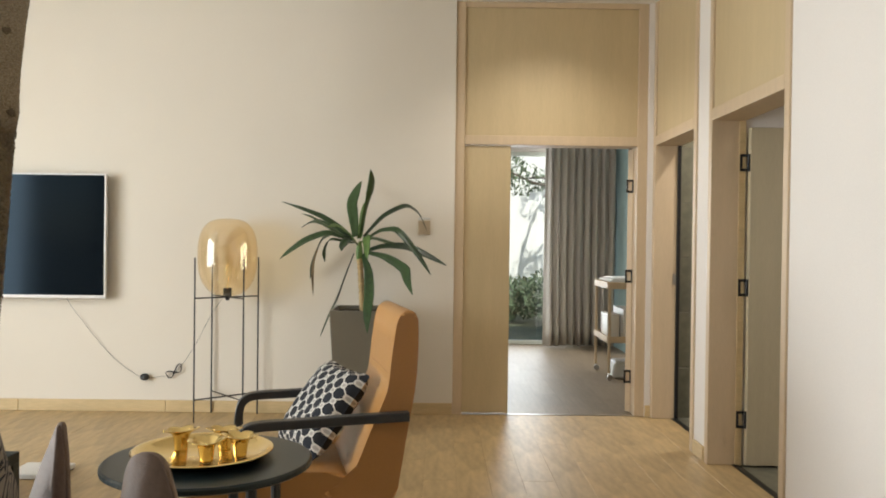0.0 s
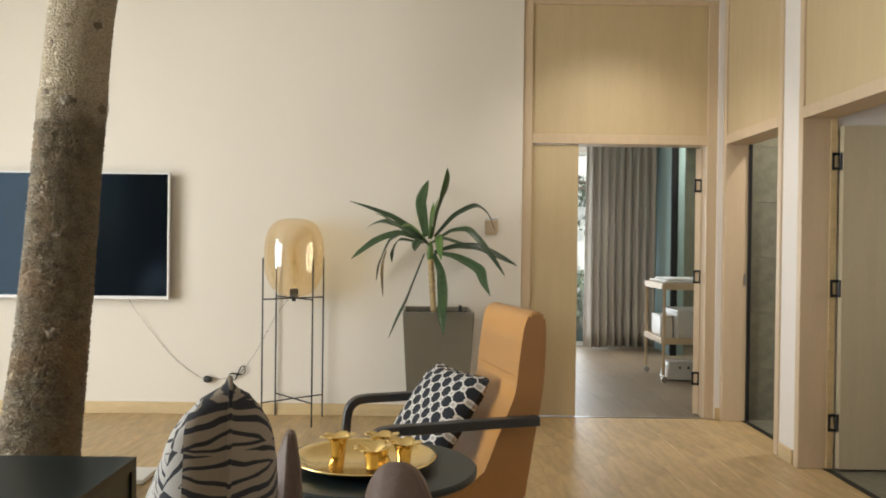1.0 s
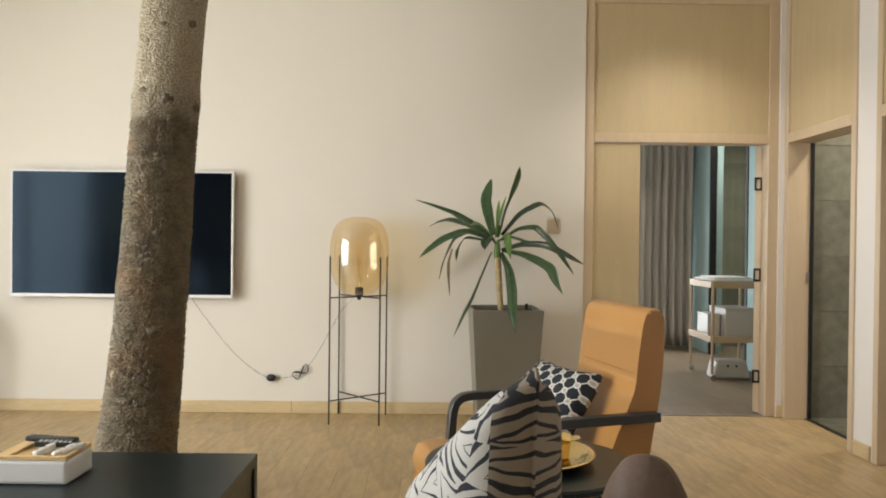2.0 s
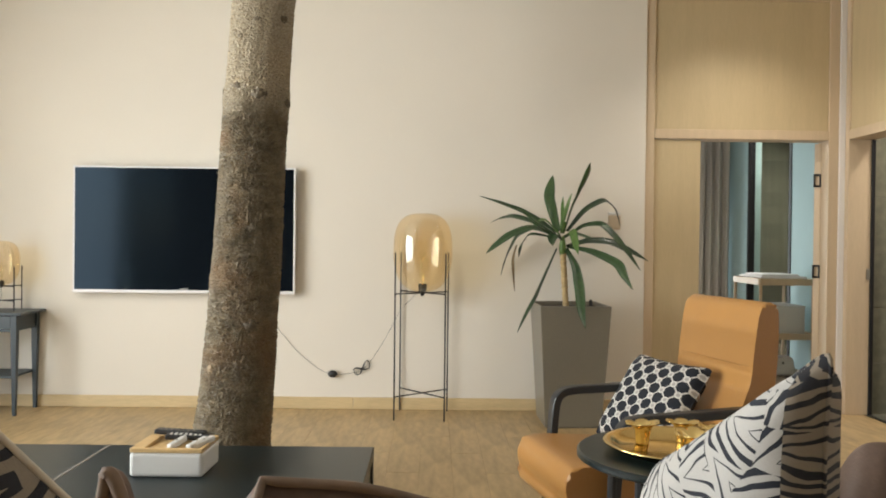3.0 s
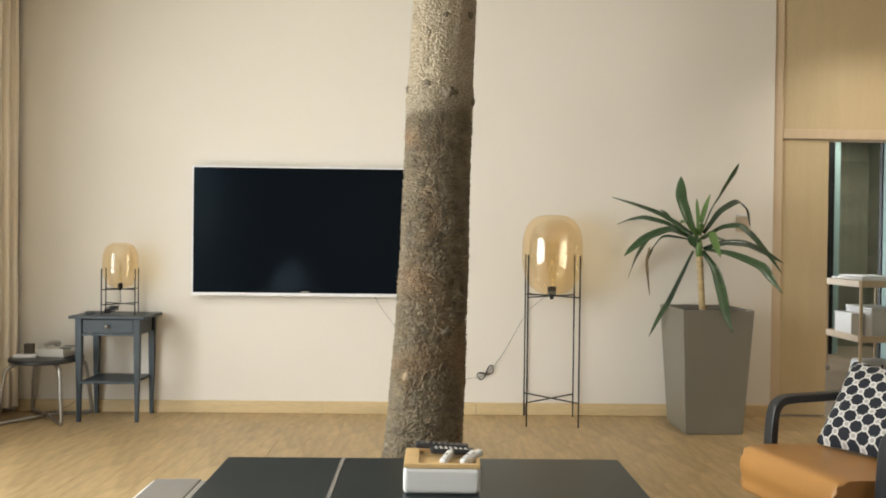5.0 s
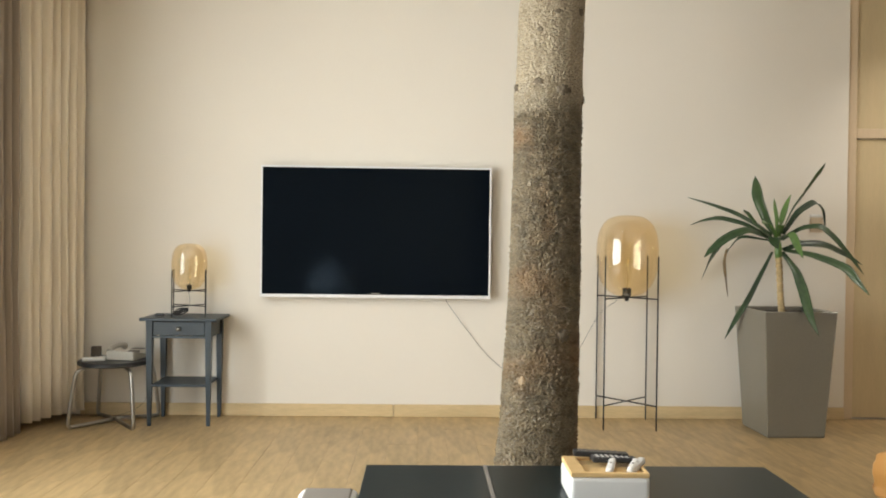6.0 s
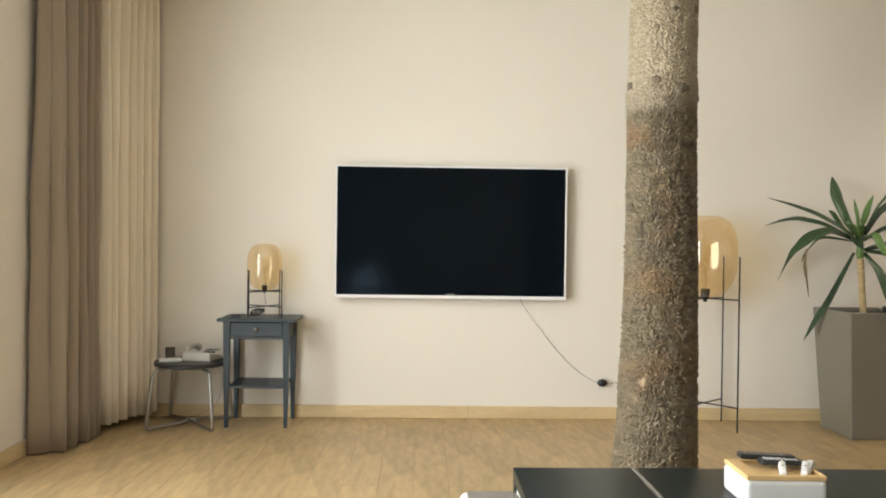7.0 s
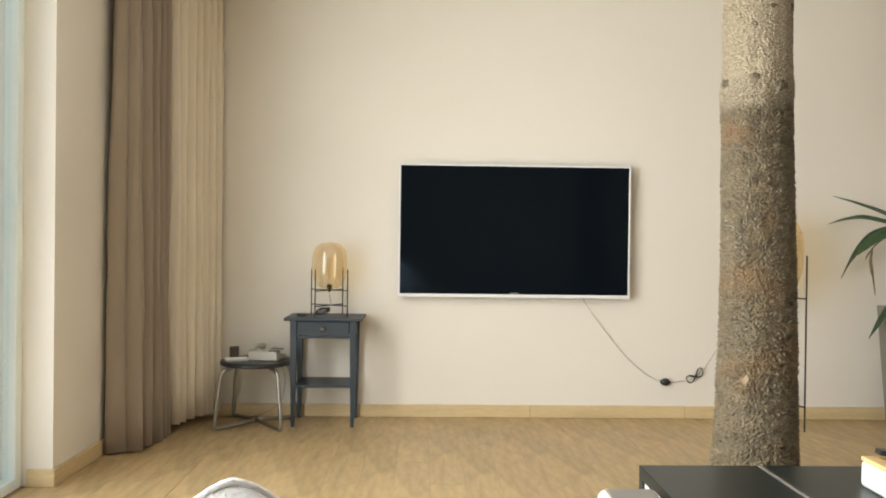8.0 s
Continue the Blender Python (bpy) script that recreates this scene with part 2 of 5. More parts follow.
def prism(bm, outline, y0, y1, bevel=0.0, seg=3):
    """An outline in x and z, pushed from y0 to y1."""
    a = [bm.verts.new((x, y0, z)) for x, z in outline]
    b = [bm.verts.new((x, y1, z)) for x, z in outline]
    n = len(a)
    bm.faces.new(a), bm.faces.new(b[::-1])
    for i in range(n):
        bm.faces.new((a[i], b[i], b[(i + 1) % n], a[(i + 1) % n]))
    if bevel:
        bmesh.ops.bevel(bm, geom=list(bm.edges), offset=bevel, segments=seg, profile=0.5, affect="EDGES", clamp_overlap=True)
    return bm


# ---- structure: floor, walls, ceiling ----
WALL_Y, CEIL, RX, LX, BACK = 6.0, 3.1, 1.74, -5.575, -4.5
floor = structure("floor", boxbm(-5.9, 5.0, -4.7, 10.4, -0.12, -0.006), M_JOINT, "light oak plank floor with fine dark joints", "floor")
ceiling = structure("ceiling", boxbm(-5.9, 5.0, -4.7, 10.6, CEIL, CEIL + 0.15), M_CEIL, "plain white painted ceiling", "ceiling")
wall_north = structure("wall_north", boxbm(-5.9, 0.245, WALL_Y, WALL_Y + 0.18, 0, CEIL), M_WALL, "cream textured wallpaper wall behind the television", "wall")
structure("wall_north_corner", boxbm(1.69, RX + 0.01, WALL_Y, WALL_Y + 0.18, 0, CEIL), M_WALLPALE, "narrow pale wall strip in the corner", "wall")
structure("wall_east_pier", boxbm(RX, RX + 0.18, 4.76, 4.99, 0, CEIL), M_WALLPALE, "pale wall pier between two doorways", "wall")
structure("wall_east", boxbm(RX, RX + 0.18, BACK, 3.66, 0, CEIL), M_WALLPALE, "plain pale painted wall", "wall")
# unseen closing wall, made dark oak to lower the bounced fill
structure("wall_south", boxbm(-5.9, 2.0, BACK - 0.18, BACK, 0, CEIL), M_PANEL, "plain unseen rear wall, oak veneer chosen to cut bounced light", "wall")
structure("wall_west", boxbm(-5.9, LX, 4.35, 5.02, 0, CEIL), M_WALL, "cream wallpaper pier between two windows", "wall")
structure("wall_west_recess", boxbm(-5.9, -5.72, 5.02, WALL_Y, 0, CEIL), M_WALL, "cream wall behind the curtain", "wall")
structure("wall_west_head", boxbm(-5.9, -5.70, BACK, 4.35, 2.9, CEIL), M_WALLPALE, "wall over the side window", "wall")
structure("wall_west_end", boxbm(-5.9, -5.70, BACK, -2.4, 0, 2.9), M_WALLPALE, "plain pale wall beside the window", "wall")


def skirting(name, x0, x1, y0, y1):
    bm = boxbm(x0, x1, y0, y1, 0, 0.088, bevel=0.004)
    return structure(name, bm, M_BASE, "light oak skirting board", "skirting board")


skirting("baseboard_north_1", -5.2, -3.0, WALL_Y - 0.014, WALL_Y)
skirting("baseboard_north_2", -2.998, -1.9, WALL_Y - 0.014, WALL_Y)
skirting("baseboard_north_3", -1.898, 0.244, WALL_Y - 0.014, WALL_Y)
skirting("baseboard_corner", 1.69, RX - 0.002, WALL_Y - 0.014, WALL_Y)
skirting("baseboard_pier", RX - 0.014, RX, 4.78, 4.97)
skirting("baseboard_west", LX, LX + 0.014, 4.35, 5.0)
skirting("baseboard_west_return", -5.70, LX + 0.014, 4.336, 4.35)
skirting("baseboard_east", RX - 0.014, RX, BACK, 3.6)

# ---- the double doorway to the bedroom ----
FY = WALL_Y + 0.012


def hinge(parent, x, y, z, facing_x):
    """A dark butt hinge: two leaves, a knuckle."""
    bm = bmesh.new()
    w = 0.028
    if facing_x:
        box(bm, x - 0.003, x + 0.003, y - w, y + w, z - 0.05, z - 0.034)
        box(bm, x - 0.003, x + 0.003, y - w, y + w, z + 0.034, z + 0.05)
        box(bm, x - 0.003, x + 0.003, y - w, y - w + 0.014, z - 0.05, z + 0.05)
        tube(bm, [(x - 0.004, y + w - 0.006, z - 0.05), (x - 0.004, y + w - 0.006, z + 0.05)], 0.008)
    else:
        box(bm, x - w, x + w, y - 0.003, y + 0.003, z - 0.05, z - 0.034)
        box(bm, x - w, x + w, y - 0.003, y + 0.003, z + 0.034, z + 0.05)
        box(bm, x - w, x - w + 0.014, y - 0.003, y + 0.003, z - 0.05, z + 0.05)
        tube(bm, [(x + w - 0.006, y - 0.004, z - 0.05), (x + w - 0.006, y - 0.004, z + 0.05)], 0.008)
    return part("hinge", bm, M_HINGE, parent, "dark metal butt hinge")


door_1 = tagged(new("door_1"), "oak double doorway with one leaf open and a panel above", "door", kind="structure")
part("casing", boxbm(0.245, 0.315, FY, WALL_Y + 0.18, 0, CEIL, bevel=0.004), M_CASING, door_1, "pale oak upright casing")
part("casing", boxbm(1.615, 1.69, FY, WALL_Y + 0.18, 0, CEIL, bevel=0.004), M_CASING, door_1, "pale oak upright casing")
part("head_rail", boxbm(0.315, 1.615, FY, WALL_Y + 0.18, 2.03, 2.10, bevel=0.004), M_CASING, door_1, "pale oak head rail")
part("over_panel", boxbm(0.315, 1.615, FY + 0.014, WALL_Y + 0.14, 2.10, CEIL - 0.04, bevel=0.003), M_PANEL, door_1, "flush oak veneer panel")
part("top_rail", boxbm(0.315, 1.615, FY, WALL_Y + 0.18, CEIL - 0.04, CEIL, bevel=0.002), M_CASING, door_1)
part("narrow_leaf", boxbm(0.315, 0.665, FY + 0.02, FY + 0.065, 0.008, 2.025, bevel=0.003), M_PANEL, door_1, "closed narrow oak leaf")
leaf = part("open_leaf", boxbm(-0.045, 0.0, 0.0, 0.90, 0.008, 2.02, bevel=0.003, m=pose(1.612, WALL_Y + 0.13, 0, 0, 0, -40)), M_CASING, door_1, "oak leaf standing open")
for hz in (0.28, 1.05, 1.74):
    hinge(leaf, 1.590, WALL_Y + 0.135, hz, False)
part("threshold", boxbm(0.315, 1.615, FY + 0.0, FY + 0.03, -0.003, 0.004), M_STEEL, door_1, "thin metal threshold strip")

# ---- the two side doorways ----


def side_door(name, y0, y1, label):
    """Doorway in the east wall from y0 (near) to y1 (far)."""
    d = tagged(new(name), label, "door", kind="structure")
    cx0, cx1, w = RX - 0.012, RX + 0.185, 0.055
    part("casing", boxbm(cx0, cx1, y1, y1 + w, 0, CEIL, bevel=0.004), M_CASING, d, "pale oak upright casing")
    part("casing", boxbm(cx0, cx1, y0 - w, y0, 0, CEIL, bevel=0.004), M_CASING, d, "pale oak upright casing")
    part("head_rail", boxbm(cx0, cx1, y0, y1, 2.03, 2.10, bevel=0.004), M_CASING, d, "pale oak head rail")
    part("over_panel", boxbm(cx0 + 0.012, cx1 - 0.02, y0, y1, 2.10, CEIL, bevel=0.003), M_PANEL, d, "flush oak veneer panel")
    part("threshold", boxbm(cx1 - 0.05, cx1 - 0.01, y0, y1, -0.003, 0.004), M_HINGE, d, "dark threshold strip")
    return d


door_2 = side_door("door_2", 5.04, 5.94, "oak doorway to a stone-tiled bathroom")
part("strike_plate", boxbm(RX + 0.13, RX + 0.155, 5.931, 5.938, 1.0, 1.08), M_STEEL, door_2, "brushed steel strike plate")
part("stop_strip", boxbm(RX + 0.155, RX + 0.18, 5.925, 5.939, 0, 2.03), M_HINGE, door_2, "dark door stop")
door_3 = side_door("door_3", 3.71, 4.70, "oak doorway with its leaf standing open")
leaf3 = part("open_leaf", boxbm(RX + 0.20, RX + 1.08, 4.645, 4.69, 0.012, 1.985, bevel=0.003), M_LEAF_DOOR, door_3, "grey oak leaf standing open")
for hz in (0.277, 1.05, 1.78):
    hinge(leaf3, RX + 0.17, 4.66, hz, False)
part("stop_strip", boxbm(RX + 0.15, RX + 0.186, 4.688, 4.699, 0, 2.03), M_BASE, door_3)

# rooms behind the side doorways
structure("wall_bath_north", boxbm(1.93, 4.6, 5.999, 6.12, 0, CEIL), M_GROUT, "grouted wall under stone tiles", "wall")
structure("wall_bath_east", boxbm(3.3, 3.4, 4.72, 6.0, 0, CEIL), M_GROUT, "grouted wall under stone tiles", "wall")
structure("wall_store_north", boxbm(1.92, 4.6, 4.705, 4.80, 0, CEIL), M_WALLPALE, "pale wall of a side room", "wall")
structure("wall_store_east", boxbm(4.5, 4.6, 2.6, 4.8, 0, CEIL), M_WALLPALE, "pale wall of a side room", "wall")
structure("wall_store_south", boxbm(1.92, 4.6, 2.5, 2.6, 0, CEIL), M_WALLPALE, "pale wall of a side room", "wall")

# ---- the bedroom beyond ----
BX, BY = 2.36, 10.15
structure("wall_bedroom_east", boxbm(BX, BX + 0.15, 6.24, 7.75, 0, CEIL), M_TEAL, "pale teal painted wall", "wall")
structure("wall_bedroom_east_far", boxbm(BX, BX + 0.15, 9.45, BY + 0.2, 0, CEIL), M_TEAL, "pale teal painted wall", "wall")
structure("wall_bedroom_east_mid", boxbm(BX, BX + 0.15, 7.75, 8.30, 0, CEIL), M_TEAL, "pale teal painted wall", "wall")
structure("wall_bedroom_west", boxbm(-2.6, -2.45, 6.24, BY + 0.2, 0, CEIL), M_WALLPALE, "pale bedroom wall", "wall")
structure("wall_bedroom_head", boxbm(-2.45, BX, BY, BY + 0.2, 2.45, CEIL), M_WALLPALE, "wall over the bedroom window", "wall")
structure("wall_bedroom_pier", boxbm(-2.45, -1.4, BY, BY + 0.2, 0, 2.45), M_WALLPALE, "pale bedroom wall", "wall")
structure("wall_bedroom_pier_far", boxbm(1.9, BX, BY, BY + 0.2, 0, 2.45), M_WALLPALE, "pale bedroom wall", "wall")

# ---- glazing ----


def window(name, p0, p1, z0, z1, mullions, material, label):
    """A glazed opening on the line from p0 to p1."""
    w = tagged(new(name), label, "window", kind="structure")
    a, b = Vector((*p0, 0)), Vector((*p1, 0))
    d = (b - a)
    ln = d.length
    m = Matrix.Translation(a) @ Matrix.Rotation(math.atan2(d.y, d.x), 4, "Z")
    part("window_frame", boxbm(0, ln, -0.03, 0.03, z0, z0 + 0.05, m=m), material, w)
    part("window_frame", boxbm(0, ln, -0.03, 0.03, z1 - 0.05, z1, m=m), material, w)
    xs = [0.0, *mullions, ln - 0.05]
    for x in xs:
        part("mullion", boxbm(x, x + 0.06, -0.032, 0.032, z0 + 0.05, z1 - 0.05, bevel=0.003, m=m), material, w)
    for x, x2 in zip(xs, xs[1:]):
        pane = part("pane", boxbm(x + 0.06, x2, -0.004, 0.004, z0 + 0.05, z1 - 0.05, m=m), M_PANEGLASS, w, "clear glass pane")
        pane.visible_shadow = False
    return w


window("window_1", (-5.76, 4.35), (-5.76, -2.4), 0.0, 2.9, [2.2, 4.2], M_WINFRAME, "tall glazed wall with pale green frame")
window("window_2", (1.9, BY + 0.1), (-1.4, BY + 0.1), 0.0, 2.45, [1.6], M_WINFRAME, "bedroom window onto the garden")

# ---- stone panel in black frame in the bedroom ----
tile_door = tagged(new("window_3"), "black-framed glass panel before stone tiles", "glass partition", kind="structure")
for ya in (8.30, 9.40):
    part("window_frame", boxbm(BX - 0.01, BX + 0.06, ya, ya + 0.05, 0, CEIL), M_BLACK, tile_door, "black metal upright")
gp = part("pane", boxbm(BX + 0.02, BX + 0.028, 8.35, 9.40, 0.0, CEIL), M_GLASS, tile_door)
gp.visible_shadow = False
tile_back = structure("wall_shower", boxbm(BX + 0.9, BX + 1.0, 7.8, 10.3, 0, CEIL), M_GROUT, "grouted wall under stone tiles", "wall")
shower_end = structure("wall_shower_end", boxbm(BX + 0.15, BX + 0.9, 10.2, 10.3, 0, CEIL), M_GROUT, "grouted wall under stone tiles", "wall")
structure("wall_shower_near", boxbm(BX + 0.15, BX + 0.9, 7.9, 8.0, 0, CEIL), M_STONE, "stone-clad shower wall", "wall")

# ---- garden ----
# added pale walls give the glaring white background beyond the windows
M_BACKDROP = mat("pale_haze_backdrop", (0.82, 0.82, 0.78), 0.9, spread=0.05, scale=1, fine=30, bump=0.1)
structure("haze_backdrop_north", boxbm(-20, 20, 19.0, 19.25, -0.16, 3.4), M_BACKDROP, "pale backdrop wall standing in for bright white haze", "garden wall")
structure("haze_backdrop_west", boxbm(-17.25, -17.0, -20, 18.9, -0.16, 3.4), M_BACKDROP, "pale backdrop wall standing in for bright white haze", "garden wall")
ground = structure("ground", boxbm(-400, 400, -400, 400, -0.5, -0.16), M_GRASS, "dry garden ground and lawn", "ground")
deck = structure("deck", boxbm(-9.5, -5.92, -6, 12, -0.16, -0.06), M_JOINT, "grey timber deck outside the window", "deck")

# ---- curtains ----


def curtain(name, line, z0, z1, pitch, depth, material, label, seed):
    """A hanging cloth in folds along a line of (x, y) points."""
    a = smooth_path([(x, y, 0) for x, y in line], 60)
    total = sum((q - p).length for p, q in zip(a, a[1:]))
    nz, step = 14, 0.011
    n = int(total / step)
    cols = []
    pts = []
    seglen = [(q - p).length for p, q in zip(a, a[1:])]
    i, acc = 0, 0.0
    for k in range(n + 1):
        s = k * total / n
        while i < len(seglen) - 1 and acc + seglen[i] < s:
            acc += seglen[i]
            i += 1
        p = a[i].lerp(a[i + 1], min(1, max(0, (s - acc) / max(seglen[i], 1e-6))))
        d = (a[i + 1] - a[i]).normalized()
        pts.append((p, Vector((-d.y, d.x, 0)), s))
    ph = 0.0
    phases = []
    for p, nrm, s in pts:
        ph += 2 * math.pi * step / (pitch * (1 + 0.35 * noise.noise((s * 3.1, seed, 0))))
        phases.append(ph)
    bm = bmesh.new()
    for k, (p, nrm, s) in enumerate(pts):
        col = []
        for j in range(nz + 1):
            f = j / nz
            z = z0 + (z1 - z0) * f + 0.012 * noise.noise((s * 5, seed, 2)) * (1 - f)
            amp = depth * (0.55 + 0.45 * (1 - f)) * (1 + 0.5 * noise.noise((s * 2, f * 1.3, seed)))
            wave = math.sin(phases[k] + 0.6 * noise.noise((s * 1.5, f * 1.7, seed + 3)))
            off = amp * (math.copysign(abs(wave) ** 0.7, wave) + 0.25 * math.sin(2.3 * phases[k] + f * 1.5))
            off += 0.012 * noise.noise((s * 14, f * 5, seed + 9))
            col.append(bm.verts.new(p + nrm * off + Vector((0, 0, z))))
        cols.append(col)
    for c, d in zip(cols, cols[1:]):
        for j in range(nz):
            bm.faces.new((c[j], d[j], d[j + 1], c[j + 1]))
    t = thing(name, Matrix(), label, "curtain")
    ob = part("cloth", bm, material, t, smooth=True)
    so = ob.modifiers.new("thick", "SOLIDIFY")
    so.thickness = 0.003
    part("rail", boxbm(min(x for x, y in line) - 0.03, max(x for x, y in line) + 0.03, min(y for x, y in line), max(y for x, y in line), z1, z1 + 0.02), M_WHITEPL, t)
    return t


curtain("curtain", [(-5.525, 5.03), (-5.445, 4.95), (-5.405, 5.14), (-5.37, 5.40)], 0.012, 3.05, 0.105, 0.058, M_CURT, "taupe heavy curtain gathered beside the wall pier", 3)
curtain("curtain", [(-5.36, 5.45), (-5.28, 5.67), (-5.16, 5.95)], 0.055, 3.05, 0.070, 0.045, M_LINER, "cream curtain lining gathered in the corner", 5)
curtain("curtain", [(1.44, 9.86), (1.85, 9.95), (2.30, 9.93)], 0.03, 2.9, 0.10, 0.06, M_BEDCURT, "grey striped bedroom curtain partly drawn", 8)

# ---- tree trunk column ----


def trunk_radius(z):
    return 0.176 - 0.018 * min(1, z / 1.4) - 0.006 * z / CEIL + 0.03 * math.exp(-z * 5) + 0.007 * math.exp(-((z - 1.95) / 0.06) ** 2)


def tree_column():
    t = thing("indoor_tree", pose(-2.295, 3.887, 0), "bare pine trunk standing indoors with rough golden-brown bark", "tree")
    bm = bmesh.new()
    n, nz = 330, 980
    rings = []
    for j in range(nz + 1):
        z = CEIL * j / nz
        cx, cy = 0.048 * z + 0.012 * math.sin(z * 2.1), 0.11 * z
        r = trunk_radius(z)
        # coarse scales below, finer and flatter ones on the pale upper bark
        low = max(0.0, min(1.0, (1.92 - z) * 6 + 0.5))
        ring = []
        for k in range(n):
            a = 2 * math.pi * k / n
            px, py = math.cos(a), math.sin(a)
            d = 0.005 * noise.noise((px * 3, py * 3, z * 4))
            wx = 0.35 * noise.noise((px * 8, py * 8, z * 20))
            near = noise.voronoi((px * 15 + wx, py * 15 - wx, z * (52 + 20 * low) + wx))[0]
            scale = min(1.0, 2.2 * (near[1] - near[0]))
            patch = 0.65 + 0.6 * noise.noise((px * 5, py * 5, z * 7 + 3))
            d += (0.0075 + 0.012 * low * patch) * (scale - 0.5)
            d += (0.002 + 0.002 * low) * noise.noise((px * 30, py * 30, z * 120))
            d += 0.0022 * low * max(-0.3, min(0.5, noise.noise((px * 7, py * 7, z * 40))))
            ring.append(bm.verts.new((cx + px * (r + d), cy + py * (r + d), z)))
        rings.append(ring)
    for a, b in zip(rings, rings[1:]):
        for k in range(n):
            bm.faces.new((a[k], a[(k + 1) % n], b[(k + 1) % n], b[k]))
    part("bark", bm, M_BARK, t, smooth=True)
    # branch scars: direction round the trunk, height, size
    for a, z, r in ((-2.04, 1.99, 0.026), (-1.27, 1.95, 0.034), (-1.5, 2.32, 0.02), (-2.05, 2.24, 0.016), (3.3, 1.41, 0.034), (-0.1, 1.93, 0.034), (3.25, 1.98, 0.03),
                    (-2.3, 0.71, 0.02), (-1.1, 0.84, 0.036), (-1.4, 1.17, 0.026), (-1.25, 1.30, 0.024), (0.02, 1.34, 0.02), (-0.6, 2.34, 0.024), (-1.9, 0.52, 0.018)):
        bm = bmesh.new()
        bmesh.ops.create_icosphere(bm, subdivisions=3, radius=1)
        rr = trunk_radius(z) - 0.004
        for v in bm.verts:
            q = v.co.copy()
            v.co = q * (1 + 0.6 * noise.noise(q * 3.1 + Vector((z * 9, a, 0))) + 0.35 * noise.noise(q * 7 + Vector((a, z * 5, 0))))
        c = Vector((0.048 * z + 0.012 * math.sin(z * 2.1) + math.cos(a) * rr, 0.11 * z + math.sin(a) * rr, z))
        bmesh.ops.transform(bm, matrix=Matrix.Translation(c) @ Matrix.Rotation(a, 4, "Z") @ Matrix.Diagonal((r * 0.36, r * 0.95, r * 0.72, 1)), verts=bm.verts)
        part("knot", bm, M_KNOT, t, "dark branch knot", smooth=True)
    # pale wound where a branch was cut
    z, a = 0.63, -2.22
    wound = bmesh.new()
    bmesh.ops.create_icosphere(wound, subdivisions=3, radius=1)
    for v in wound.verts:
        v.co *= 1 + 0.4 * noise.noise(v.co * 2.6)
    c = Vector((0.048 * z + 0.012 * math.sin(z * 2.1) + math.cos(a) * (trunk_radius(z) - 0.001), 0.11 * z + math.sin(a) * (trunk_radius(z) - 0.001), z))
    bmesh.ops.transform(wound, matrix=Matrix.Translation(c) @ Matrix.Rotation(a, 4, "Z") @ Matrix.Diagonal((0.008, 0.018, 0.03, 1)), verts=wound.verts)
    part("wound", wound, M_WOUND, t, "pale cut branch wound", smooth=True)
    return t


def bark_material():
    m = mat("pine_bark", (0.165, 0.126, 0.070), 0.34, spread=0.38, scale=14, fine=85, bump=2.2, bump_scale=80, stretch=(1, 1, 1.5), second=(0.30, 0.232, 0.138), spec=0.7, ramp_ends=(0.34, 0.66))
    nt = m.node_tree
    b = nt.nodes["Principled BSDF"]
    ramp = next(n for n in nt.nodes if n.type == "VALTORGB")
    co = next(n for n in nt.nodes if n.type == "TEX_COORD")
    sep = nt.nodes.new("ShaderNodeSeparateXYZ")
    nt.links.new(co.outputs["Object"], sep.inputs[0])
    # smoother pale bark above two metres with an uneven border
    nz = nt.nodes.new("ShaderNodeTexNoise")
    nz.inputs["Scale"].default_value = 9
    nt.links.new(co.outputs["Object"], nz.inputs["Vector"])
    add = nt.nodes.new("ShaderNodeMath")
    add.operation, add.inputs[1].default_value = "MULTIPLY_ADD", 0.13
    nt.links.new(nz.outputs["Fac"], add.inputs[0])
    nt.links.new(sep.outputs["Z"], add.inputs[2])
    mr = nt.nodes.new("ShaderNodeMapRange")
    mr.inputs[1].default_value, mr.inputs[2].default_value = 1.905, 1.955
    nt.links.new(add.outputs[0], mr.inputs[0])
    pale = nt.nodes.new("ShaderNodeMix")
    pale.data_type = "RGBA"
    ptone = nt.nodes.new("ShaderNodeValToRGB")
    ptone.color_ramp.elements[0].position, ptone.color_ramp.elements[1].position = 0.36, 0.62
    ptone.color_ramp.elements[0].color, ptone.color_ramp.elements[1].color = (0.26, 0.205, 0.13, 1), (0.47, 0.39, 0.265, 1)
    fine = next(n for n in nt.nodes if n.type == "TEX_NOISE" and abs(n.inputs["Scale"].default_value - 85) < 1)
    nt.links.new(fine.outputs["Fac"], ptone.inputs[0])
    nt.links.new(ptone.outputs[0], pale.inputs["B"])
    nt.links.new(mr.outputs[0], pale.inputs["Factor"])
    # rusty patches
    rs = nt.nodes.new("ShaderNodeTexNoise")
    rs.inputs["Scale"].default_value, rs.inputs["Detail"].default_value = 3.3, 5
    nt.links.new(co.outputs["Object"], rs.inputs["Vector"])
    rr = nt.nodes.new("ShaderNodeMapRange")
    rr.inputs[1].default_value, rr.inputs[2].default_value, rr.inputs[4].default_value = 0.50, 0.72, 0.7
    nt.links.new(rs.outputs["Fac"], rr.inputs[0])
    rust = nt.nodes.new("ShaderNodeMix")
    rust.data_type = "RGBA"
    rust.inputs["B"].default_value = (0.31, 0.155, 0.055, 1)
    nt.links.new(rr.outputs[0], rust.inputs["Factor"])
    nt.links.new(ramp.outputs[0], rust.inputs["A"])
    nt.links.new(rust.outputs["Result"], pale.inputs["A"])
    nt.links.new(pale.outputs["Result"], b.inputs["Base Color"])
    return m


